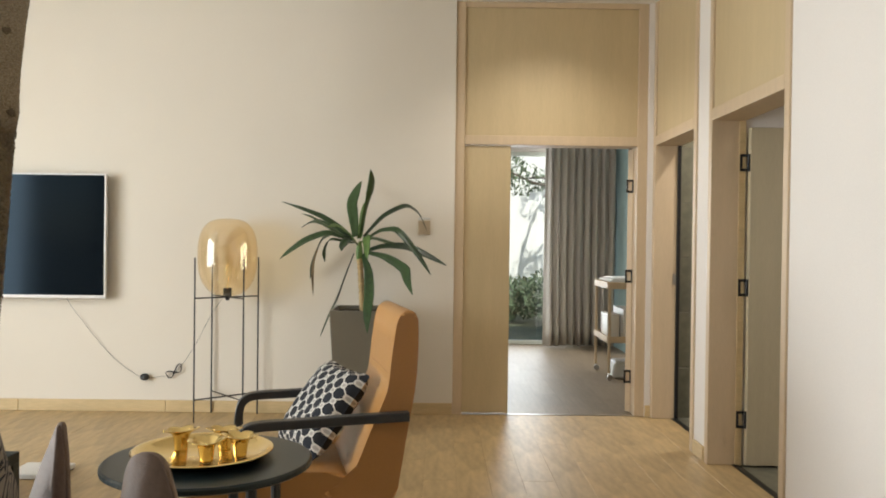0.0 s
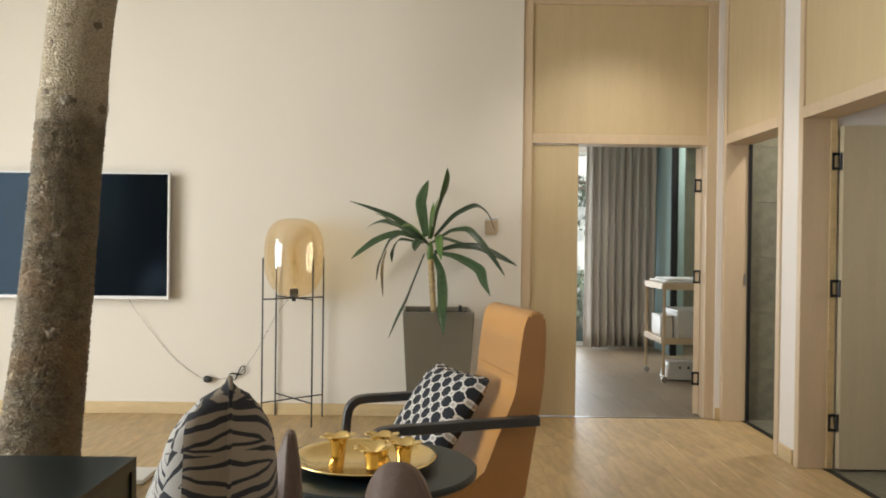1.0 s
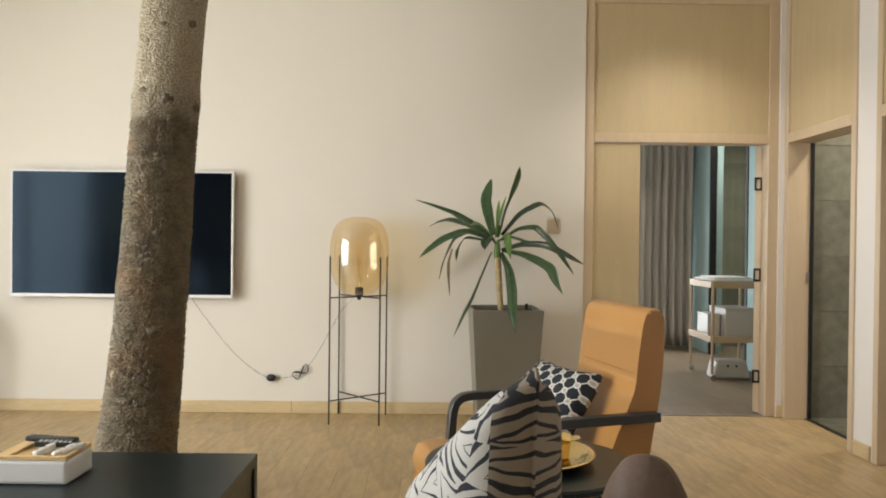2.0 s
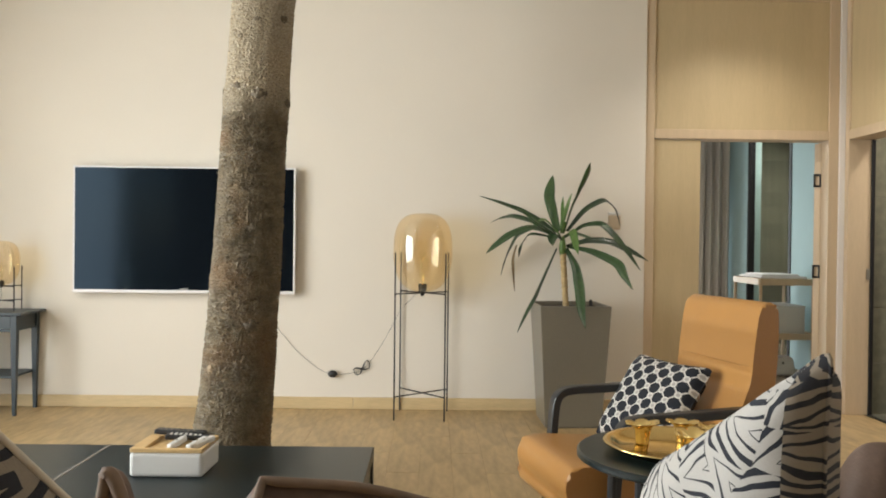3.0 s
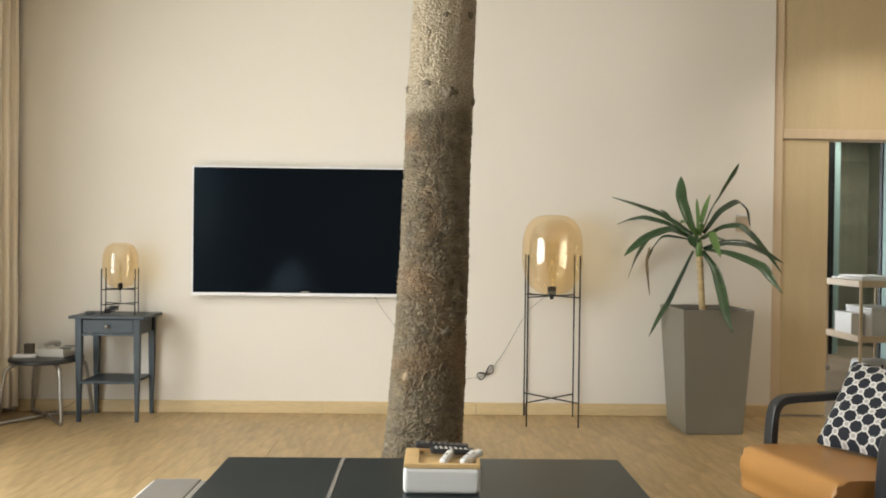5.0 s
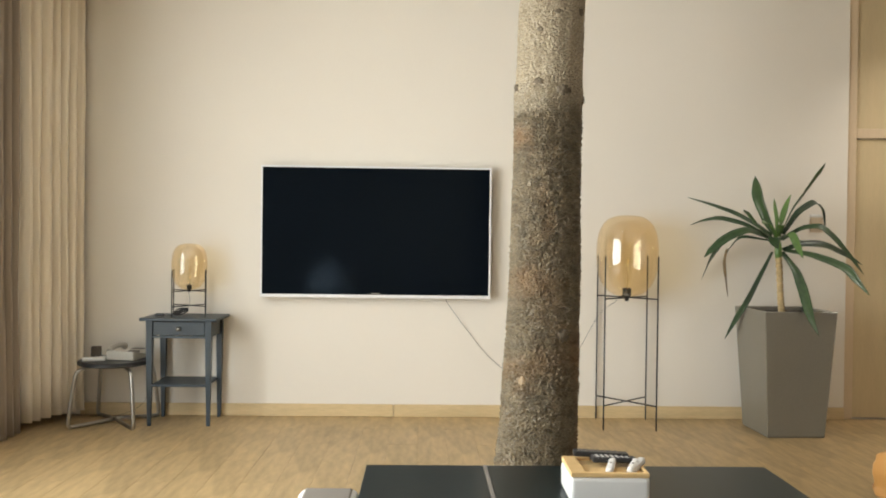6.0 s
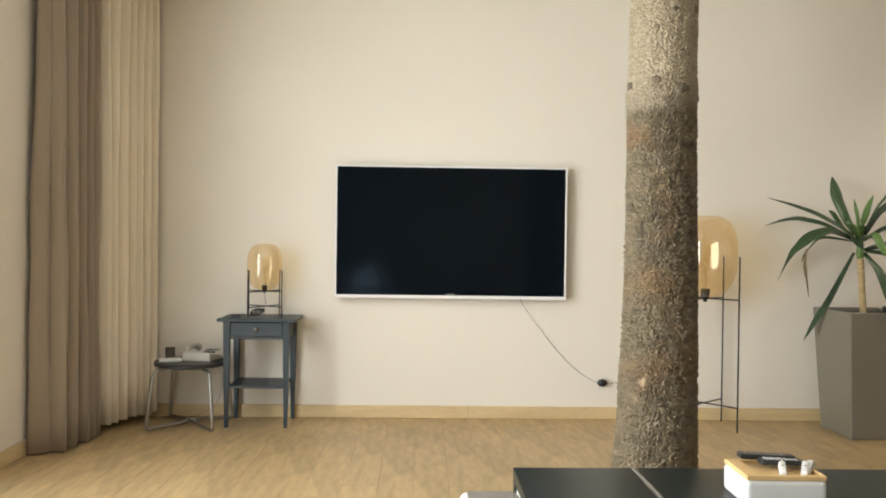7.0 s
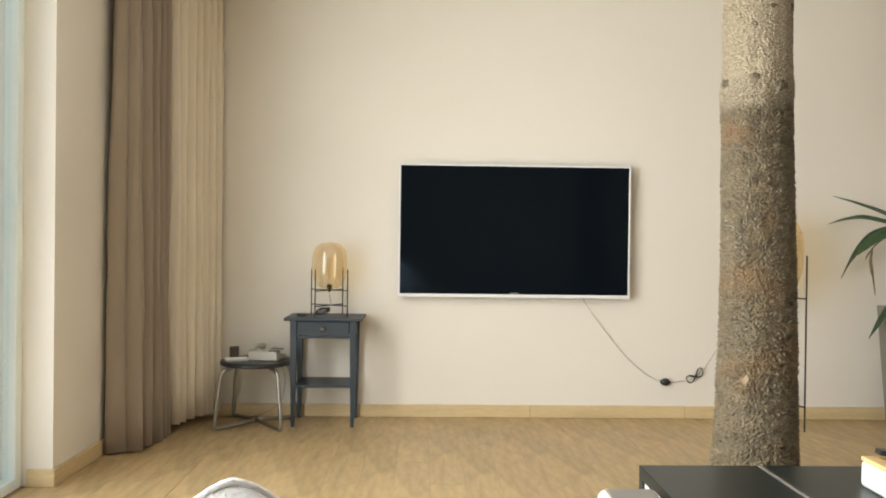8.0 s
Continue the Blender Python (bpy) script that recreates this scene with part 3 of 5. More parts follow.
M_BARK = bark_material()
M_KNOT = mat("dark_knot_bark", (0.13, 0.10, 0.062), 0.6, spread=0.4, scale=30, fine=120, bump=0.8, bump_scale=140)
M_WOUND = mat("pale_wound_wood", (0.27, 0.19, 0.105), 0.6, spread=0.25, scale=30, fine=120, bump=0.3)
tree_column()

# ---- television ----


def television():
    t = thing("television", pose(-3.131, 5.917, 0.848), "large flat television with thin white bezel mounted on the wall", "television")
    w, h = 1.61, 0.92
    bz = 0.012
    part("back_cover", boxbm(-w / 2 + 0.01, w / 2 - 0.01, 0.012, 0.05, 0.01, h - 0.01, bevel=0.004), M_DARKPL, t, "black back cover")
    part("bezel", boxbm(-w / 2, w / 2, 0, 0.03, h - bz, h, bevel=0.002), M_TVFRAME, t)
    part("bezel", boxbm(-w / 2, w / 2, -0.002, 0.03, 0, 0.022, bevel=0.002), M_TVFRAME, t)
    part("bezel", boxbm(-w / 2, -w / 2 + bz, 0, 0.03, 0.022, h - bz, bevel=0.002), M_TVFRAME, t)
    part("bezel", boxbm(w / 2 - bz, w / 2, 0, 0.03, 0.022, h - bz, bevel=0.002), M_TVFRAME, t)
    part("screen", boxbm(-w / 2 + bz, w / 2 - bz, 0.004, 0.012, 0.022, h - bz), M_SCREEN, t, "dark switched-off glass screen")
    part("emblem", boxbm(-0.03, 0.03, 0.001, 0.005, 0.026, 0.034), M_STEEL, t)
    part("wall_mount", boxbm(-0.3, 0.3, 0.05, 0.083, 0.3, 0.65, bevel=0.003), M_DARKPL, t, "black steel wall mount")
    return t


television()

# ---- globe lamps ----


def globe_lamp(name, m, side, legs_top, ring, brace, gr, g0, g1, foot, label):
    """A capsule of amber glass in a frame of four thin legs."""
    t = thing(name, m, label, "lamp")
    h, rod = side / 2, 0.0055 if side > 0.3 else 0.004
    for sx in (-1, 1):
        for sy in (-1, 1):
            part("leg", tube(bmesh.new(), [(sx * h, sy * h, foot), (sx * h, sy * h, legs_top)], rod), M_BLACK, t, "thin black steel leg")
    for z in (ring, brace):
        part("cross_bar", tube(bmesh.new(), [(-h, -h, z), (h, h, z)], rod * 0.9), M_BLACK, t)
        part("cross_bar", tube(bmesh.new(), [(-h, h, z + rod * 0.4), (h, -h, z + rod * 0.4)], rod * 0.9), M_BLACK, t)
    hh = g1 - g0
    prof = []
    steps = 26
    for i in range(steps + 1):
        a = -math.pi / 2 + math.pi * i / steps
        ca, sa = math.cos(a), math.sin(a)
        # upright sides, broad shoulders and a rounder bottom
        r = gr * abs(ca) ** (0.66 if sa > 0 else 0.8)
        e = 0.72 if sa > 0 else 0.86
        z = (g0 + g1) / 2 + math.copysign(abs(sa) ** e, sa) * hh / 2
        prof.append((max(r, 0.0), z))
    part("globe", lathe(bmesh.new(), prof, 48), M_AMBER, t, "amber glass capsule globe", smooth=True)
    k = gr / 0.21
    sk = lathe(bmesh.new(), [(0, g0 - 0.03 * k), (0.012 * k, g0 - 0.03 * k), (0.018 * k, g0 - 0.005), (0.03 * k, g0 + 0.006), (0.03 * k, g0 + 0.055 * k), (0.026 * k, g0 + 0.06 * k), (0, g0 + 0.06 * k)], 20)
    part("socket", sk, M_BLACK, t, "black lamp socket", smooth=False)
    bulb = lathe(bmesh.new(), [(0.013 * k, g0 + 0.06 * k), (0.016 * k, g0 + 0.08 * k), (0.03 * k, g0 + 0.13 * k), (0.034 * k, g0 + 0.24 * k), (0.022 * k, g0 + 0.29 * k), (0, g0 + 0.30 * k)], 20)
    part("bulb", bulb, M_BULB, t, "clear tubular filament bulb", smooth=True)
    part("filament", tube(bmesh.new(), [(0.0, 0, g0 + 0.06 * k), (0.008 * k, 0, g0 + 0.12 * k), (-0.008 * k, 0, g0 + 0.2 * k), (0.008 * k, 0, g0 + 0.25 * k)], 0.0012), M_GOLD, t)
    return t


globe_lamp("floor_lamp", pose(-1.393, 5.79, 0, 0, 0, -4), 0.350, 1.165, 0.878, 0.162, 0.21, 0.885, 1.445, 0, "tall floor lamp with amber glass globe and black legs")
globe_lamp("table_lamp", pose(-4.397, 5.82, 0.72, 0, 0, 14), 0.215, 0.315, 0.172, 0.07, 0.118, 0.178, 0.495, 0, "small amber glass table lamp with black legs")


def cable(name, pts, label, extra=()):
    t = thing(name, Matrix(), label, "cable")
    part("wire", tube(bmesh.new(), smooth_path(pts, 8), 0.0013, 6), M_DARKPL, t, smooth=True)
    for nm, bm in extra:
        part(nm, bm, M_DARKPL, t)
    return t


coil = tube(bmesh.new(), [(-1.835 + 0.055 * math.cos(a) - 0.012 * math.sin(a * 2.03), 5.985 + 0.004 * math.sin(3 * a), 0.305 + 0.036 * math.cos(a) + 0.026 * math.sin(a * 2.03)) for a in [i * 0.3 for i in range(64)]], 0.0022, 5)
plug = bmesh.new()
bmesh.ops.create_uvsphere(plug, u_segments=14, v_segments=8, radius=1)
bmesh.ops.transform(plug, matrix=Matrix.Translation((-2.05, 5.972, 0.262)) @ Matrix.Diagonal((0.036, 0.022, 0.027, 1)), verts=plug.verts)
cable("power_cable", [(-2.64, 5.982, 0.88), (-2.62, 5.982, 0.81), (-2.48, 5.987, 0.62), (-2.32, 5.992, 0.43), (-2.16, 5.992, 0.30), (-2.05, 5.982, 0.258), (-1.95, 5.987, 0.262), (-1.85, 5.982, 0.285),
                      (-1.78, 5.982, 0.35), (-1.68, 5.972, 0.5), (-1.55, 5.95, 0.74), (-1.44, 5.83, 0.865)], "thin black lamp cable hanging on the wall", [("foot_switch", plug), ("coil", coil)])
cable("table_lamp_cable", [(-4.40, 5.82, 0.88), (-4.385, 5.79, 0.80), (-4.42, 5.76, 0.74), (-4.49, 5.75, 0.728), (-4.55, 5.74, 0.727)], "black cable bundle on the side table",
      [("coil", tube(bmesh.new(), [(-4.43 + 0.045 * math.cos(a), 5.75 + 0.02 * math.sin(a), 0.755 + 0.022 * math.sin(a * 1.1)) for a in [i * 0.4 for i in range(50)]], 0.0045, 5)),
       ("foot_switch", boxbm(-4.60, -4.54, 5.725, 5.75, 0.7225, 0.742, bevel=0.006))])

# wall switch
sw = thing("wall_switch", pose(0.019, WALL_Y, 1.408), "champagne wall switch plate", "switch")
part("plate", boxbm(-0.045, 0.045, -0.012, 0, -0.06, 0.045, bevel=0.004), M_PLATE, sw)
part("rocker", boxbm(-0.032, 0.032, -0.016, -0.012, -0.045, 0.02, bevel=0.002), M_PLATE, sw)
part("strip", boxbm(-0.045, 0.045, -0.010, 0, 0.05, 0.068, bevel=0.003), M_WHITEPL, sw)

# ---- planter and yucca ----


def planter():
    t = thing("planter", pose(-0.369, 5.625, 0, 0, 0, 1.5), "tall tapered square grey planter", "planter")
    bm = bmesh.new()
    def ring(h, z):
        return [bm.verts.new((sx * h, sy * h, z)) for sx, sy in ((-1, -1), (1, -1), (1, 1), (-1, 1))]
    rs = [ring(0.187, 0.0), ring(0.192, 0.012), ring(0.239, 0.825), ring(0.222, 0.825), ring(0.218, 0.79)]
    for a, b in zip(rs, rs[1:]):
        for k in range(4):
            bm.faces.new((a[k], a[(k + 1) % 4], b[(k + 1) % 4], b[k]))
    bm.faces.new(rs[0][::-1])
    bm.faces.new(rs[-1])
    bmesh.ops.bevel(bm, geom=[e for e in bm.edges if e.calc_length() > 0.3], offset=0.006, segments=3, profile=0.5, affect="EDGES", clamp_overlap=True)
    part("pot", bm, M_POT, t)
    bm = bmesh.new()
    bmesh.ops.create_grid(bm, x_segments=24, y_segments=24, size=0.214)
    for v in bm.verts:
        v.co.z = 0.795 + 0.006 * noise.noise(v.co * 40)
    part("soil", bm, M_SOIL, t, "dark potting soil")
    part("level_gauge", lathe(bmesh.new(), [(0, 0.79), (0.012, 0.79), (0.012, 0.84), (0.006, 0.85), (0, 0.85)], 12, (0.16, 0.05)), M_DARKPL, t, "small black water gauge")
    return t


planter()


def yucca_leaf(parent, cz, pts, width, material, name="leaf", fold=0.28):
    """A sword-shaped blade along points given from the crown at height cz, with a folded midrib and sharp kinks."""
    pts = [Vector(p) + Vector((0, 0, cz)) for p in pts]
    line = []
    for a, b in zip(pts, pts[1:]):
        line += [a.lerp(b, k / 5) for k in range(5)]
    line.append(pts[-1])
    # ease the kinks a little
    for _ in range(2):
        line = [line[0]] + [(a + 2 * b + c) / 4 for a, b, c in zip(line, line[1:], line[2:])] + [line[-1]]
    bm = bmesh.new()
    n = len(line)
    rows = []
    twist = noise.noise(pts[-1] * 7)
    for i, p in enumerate(line):
        f = i / (n - 1)
        d = (line[min(i + 1, n - 1)] - line[max(i - 1, 0)]).normalized()
        side = d.cross(Vector((0, 0, 1)))
        if side.length < 0.25:
            side = d.cross(Vector((0.3, 1, 0)))
        # blades turn their faces towards the light in front
        side = (side.normalized() + (0.9 + 0.5 * twist) * d.cross(Vector((-0.2, -1, 0.2)))).normalized()
        side = (Matrix.Rotation(0.9 * twist * (f - 0.3), 3, d) @ side).normalized()
        up = side.cross(d).normalized()
        w = 1.28 * width * (0.42 + 0.58 * min(1, f * 2.6)) * (1 - max(0, (f - 0.5) / 0.5) ** 2.0) + 0.001
        w *= 1 + 0.10 * noise.noise((f * 6, twist * 9, 1.0))
        rows.append([bm.verts.new(p + side * s * w + up * (abs(s) * w * fold)) for s in (-1, -0.5, 0, 0.5, 1)])
    for a, b in zip(rows, rows[1:]):
        for k in range(4):
            bm.faces.new((a[k], a[k + 1], b[k + 1], b[k]))
    ob = part(name, bm, material, parent, smooth=True)
    so = ob.modifiers.new("thick", "SOLIDIFY")
    so.thickness = 0.002
    return ob


def yucca():
    base = Vector((-0.425, 5.605, 0))
    t = thing("yucca_plant", pose(base.x, base.y, 0.79), "green yucca with long drooping leaves on a pale cane", "plant")
    cz = 0.445
    cane = smooth_path([(0.03, 0, 0), (0.02, 0, 0.12), (0.012, 0, 0.26), (0.0, 0, 0.42)], 10)
    part("cane", tube(bmesh.new(), cane, [0.0205 + 0.0035 * (i % 3 == 0) - 0.0015 * (i % 2) for i in range(len(cane))], 12), M_STALK, t, "pale scarred cane", smooth=True)
    part("crown_sheath", tube(bmesh.new(), [(0.003, 0, cz - 0.075), (0, 0, cz - 0.03), (0, 0, cz + 0.02), (0.003, 0, cz + 0.06)], [0.021, 0.025, 0.02, 0.006], 10), M_LEAFY, t, "pale green leaf bases", smooth=True)
    # each blade from the crown outwards: across, in depth, up
    yucca_leaf(t, cz, [(-0.045, 0.000, 0.083), (-0.143, 0.032, 0.155), (-0.273, 0.065, 0.230), (-0.435, 0.098, 0.290), (-0.571, 0.130, 0.336)], 0.017, M_LEAF)
    yucca_leaf(t, cz, [(-0.076, 0.000, 0.076), (-0.188, 0.095, 0.157), (-0.329, 0.190, 0.200), (-0.412, 0.285, 0.183), (-0.474, 0.380, 0.153)], 0.018, M_LEAF)
    yucca_leaf(t, cz, [(-0.045, 0.000, 0.061), (-0.149, -0.075, 0.112), (-0.235, -0.150, 0.163), (-0.309, -0.225, 0.219), (-0.354, -0.300, 0.237)], 0.026, M_LEAF)
    yucca_leaf(t, cz, [(-0.061, 0.000, 0.068), (-0.218, -0.025, 0.118), (-0.367, -0.050, 0.060), (-0.470, -0.075, -0.015), (-0.535, -0.100, -0.067)], 0.026, M_LEAF)
    yucca_leaf(t, cz, [(-0.053, 0.000, 0.061), (-0.176, 0.085, 0.123), (-0.287, 0.170, 0.070), (-0.363, 0.255, -0.088), (-0.398, 0.340, -0.234)], 0.028, M_LEAF)
    yucca_leaf(t, cz, [(-0.030, 0.000, 0.091), (-0.045, 0.085, 0.169), (-0.076, 0.170, 0.328), (-0.050, 0.255, 0.427), (-0.023, 0.340, 0.506)], 0.030, M_LEAF)
    yucca_leaf(t, cz, [(0.015, 0.000, 0.091), (0.046, -0.100, 0.253), (0.088, -0.200, 0.365), (0.107, -0.300, 0.452), (0.107, -0.400, 0.528)], 0.024, M_LEAF)
    yucca_leaf(t, cz, [(-0.000, 0.000, 0.076), (0.009, -0.020, 0.166), (0.031, -0.040, 0.271), (0.050, -0.060, 0.352)], 0.022, M_LEAFY)
    yucca_leaf(t, cz, [(-0.012, 0.000, 0.076), (0.004, 0.040, 0.198), (0.009, 0.080, 0.269), (0.019, 0.120, 0.336)], 0.009, M_LEAFY)
    yucca_leaf(t, cz, [(0.030, 0.000, 0.091), (0.160, 0.075, 0.242), (0.316, 0.150, 0.323), (0.409, 0.225, 0.268), (0.467, 0.300, 0.143)], 0.021, M_LEAF)
    yucca_leaf(t, cz, [(0.023, 0.000, 0.053), (0.143, -0.028, 0.136), (0.257, -0.056, 0.146), (0.331, -0.084, 0.072), (0.428, -0.112, -0.052), (0.506, -0.140, -0.169)], 0.021, M_LEAF)
    yucca_leaf(t, cz, [(0.030, 0.000, -0.015), (0.173, 0.020, 0.027), (0.332, 0.040, 0.023), (0.492, 0.060, -0.046), (0.615, 0.080, -0.108)], 0.026, M_LEAF)
    yucca_leaf(t, cz, [(0.038, 0.000, -0.018), (0.170, -0.084, -0.042), (0.260, -0.168, -0.085), (0.335, -0.252, -0.132), (0.351, -0.336, -0.205), (0.389, -0.420, -0.285)], 0.028, M_LEAF)
    yucca_leaf(t, cz, [(-0.038, 0.000, -0.030), (-0.108, 0.040, -0.214), (-0.161, 0.080, -0.362), (-0.226, 0.120, -0.488), (-0.292, 0.160, -0.632)], 0.024, M_LEAF)
    yucca_leaf(t, cz, [(0.023, 0.000, -0.030), (0.077, -0.095, -0.149), (0.089, -0.190, -0.307), (0.083, -0.285, -0.444), (0.095, -0.380, -0.542)], 0.026, M_LEAF)
    yucca_leaf(t, cz, [(0.023, 0.000, 0.053), (0.056, -0.067, 0.102), (0.065, -0.133, 0.015), (0.074, -0.200, -0.065)], 0.020, M_LEAFY)
    yucca_leaf(t, cz, [(-0.008, 0.000, 0.030), (-0.064, -0.067, 0.105), (-0.142, -0.133, 0.166), (-0.196, -0.200, 0.154)], 0.022, M_LEAFY)
    yucca_leaf(t, cz, [(-0.015, 0.000, 0.030), (-0.066, -0.073, 0.075), (-0.094, -0.147, 0.030), (-0.100, -0.220, -0.007)], 0.026, M_LEAF)
    yucca_leaf(t, cz, [(-0.045, 0.000, 0.045), (-0.222, 0.083, 0.077), (-0.272, 0.167, -0.016), (-0.277, 0.250, -0.096)], 0.014, M_LEAF)
    yucca_leaf(t, cz, [(-0.000, 0.000, 0.045), (0.083, 0.073, 0.084), (0.245, 0.147, 0.034), (0.347, 0.220, 0.039)], 0.016, M_LEAF)
    yucca_leaf(t, cz, [(-0.31, 0.10, -0.01), (-0.335, 0.08, -0.10), (-0.335, 0.05, -0.20), (-0.325, 0.03, -0.33)], 0.007, M_DRY, "dry_leaf")
    return t


yucca()

# ---- side table and stool ----


def side_table():
    t = thing("side_table", pose(-4.415, 5.81, 0), "blue-grey painted wooden side table with one drawer", "side table")
    w, d, h = 0.51, 0.37, 0.72
    part("tabletop", boxbm(-w / 2, w / 2, -d / 2, d / 2, h - 0.02, h, bevel=0.004), M_BLUEGREY, t)
    lx, ly = 0.195, 0.145
    for sx in (-1, 1):
        for sy in (-1, 1):
            bm = bmesh.new()
            rs = []
            for z, r in ((0, 0.011), (0.45, 0.019), (h - 0.02, 0.021)):
                rs.append([bm.verts.new((sx * lx + a * r, sy * ly + b * r, z)) for a, b in ((-1, -1), (1, -1), (1, 1), (-1, 1))])
            for a, b in zip(rs, rs[1:]):
                for k in range(4):
                    bm.faces.new((a[k], a[(k + 1) % 4], b[(k + 1) % 4], b[k]))
            bm.faces.new(rs[0][::-1]), bm.faces.new(rs[-1])
            part("leg", bm, M_BLUEGREY, t)
    for sx in (-1, 1):
        part("side_apron", boxbm(sx * lx - 0.009, sx * lx + 0.009, -ly + 0.022, ly - 0.022, h - 0.13, h - 0.021), M_BLUEGREY, t)
    part("back_apron", boxbm(-lx + 0.022, lx - 0.022, ly - 0.009, ly + 0.009, h - 0.13, h - 0.021), M_BLUEGREY, t)
    part("rail", boxbm(-lx + 0.022, lx - 0.022, -ly - 0.015, -ly + 0.01, h - 0.135, h - 0.12), M_BLUEGREY, t)
    dr = part("drawer", boxbm(-lx + 0.026, lx - 0.026, -ly - 0.012, -ly + 0.012, h - 0.116, h - 0.026, bevel=0.002), M_BLUEGREY, t)
    knob = bmesh.new()
    bmesh.ops.create_uvsphere(knob, u_segments=14, v_segments=10, radius=0.014)
    bmesh.ops.translate(knob, vec=(0, -ly - 0.028, h - 0.071), verts=knob.verts)
    tube(knob, [(0, -ly - 0.012, h - 0.071), (0, -ly - 0.024, h - 0.071)], 0.006)
    part("knob", knob, M_STEEL, dr, "round metal knob", smooth=True)
    part("lower_shelf", boxbm(-lx + 0.012, lx - 0.012, -ly - 0.02, ly + 0.02, 0.262, 0.278, bevel=0.002), M_BLUEGREY, t)
    return t


side_table()


def stool():
    t = thing("stool", pose(-4.865, 5.745, 0, 0, 0, 42), "low round stool with dark seat and bent steel legs", "stool")
    part("seat", lathe(bmesh.new(), [(0, 0.40), (0.225, 0.40), (0.236, 0.406), (0.236, 0.424), (0.230, 0.43), (0, 0.43)], 48), M_ARM, t, "dark grey round seat")
    for i in range(4):
        a = math.pi / 2 * i
        c, s = math.cos(a), math.sin(a)
        pts = [(0, 0, 0.03), (0.25 * c, 0.25 * s, 0.013), (0.295 * c, 0.295 * s, 0.018), (0.30 * c, 0.30 * s, 0.07), (0.265 * c, 0.265 * s, 0.32), (0.235 * c, 0.235 * s, 0.375), (0.17 * c, 0.17 * s, 0.392)]
        part("leg", tube(bmesh.new(), smooth_path(pts, 5), 0.0125, 8), M_STEEL, t, "bent brushed steel leg", smooth=True)
    return t


stool()


def telephone():
    t = thing("telephone", pose(-4.80, 5.78, 0.43, 0, 0, -12), "cream desk telephone on the stool", "telephone")
    bm = bmesh.new()
    prism(bm, [(-0.09, 0), (0.09, 0), (0.09, 0.022), (-0.09, 0.06)], -0.1, 0.1, 0.006)
    bmesh.ops.rotate(bm, cent=(0, 0, 0), matrix=Matrix.Rotation(radians(90), 3, "Z"), verts=bm.verts)
    part("body", bm, M_PHONE, t)
    hs = smooth_path([(-0.07, -0.09, 0.058), (-0.075, -0.06, 0.078), (-0.075, 0.04, 0.085), (-0.07, 0.09, 0.07)], 5)
    part("handset", tube(bmesh.new(), hs, [0.024] * 3 + [0.017] * (len(hs) - 6) + [0.024] * 3, 10), M_PHONE, t, smooth=True)
    part("display", boxbm(0.0, 0.085, 0.045, 0.085, 0.058, 0.062), M_FELT, t, "grey display")
    for i in range(4):
        for j in range(3):
            part("key", boxbm(0.005 + j * 0.027, 0.025 + j * 0.027, -0.07 + i * 0.026, -0.052 + i * 0.026, 0.03 + i * 0.004, 0.041 + i * 0.005, bevel=0.002), M_FELT, t)
    b = thing("notepad", pose(-4.99, 5.70, 0.43, 0, 0, 20), "small white notepad on the stool", "notepad")
    part("pages", boxbm(-0.07, 0.07, -0.05, 0.05, 0, 0.012, bevel=0.002), M_WHITEPL, b)
    part("cover", boxbm(-0.072, 0.072, -0.052, 0.052, 0.012, 0.014), M_TOWEL, b)
    c = thing("card_holder", pose(-5.04, 5.86, 0.43, 0, 0, 10), "small brown wooden holder on the stool", "holder")
    part("block", boxbm(-0.03, 0.03, -0.025, 0.025, 0, 0.07, bevel=0.003), M_TRUNKG, c)
    cable("telephone_cable", [(-4.80, 5.88, 0.44), (-4.72, 5.985, 0.3), (-4.75, 5.98, 0.1), (-4.9, 5.95, 0.012), (-5.1, 5.9, 0.008)], "thin white telephone cable")


telephone()

# ---- printed cloths ----


def math_node(nt, op, a, b=None, c=None):
    n = nt.nodes.new("ShaderNodeMath")
    n.operation = op
    for i, v in enumerate((a, b, c)):
        if v is None:
            continue
        if isinstance(v, (int, float)):
            n.inputs[i].default_value = v
        else:
            nt.links.new(v, n.inputs[i])
    return n.outputs[0]


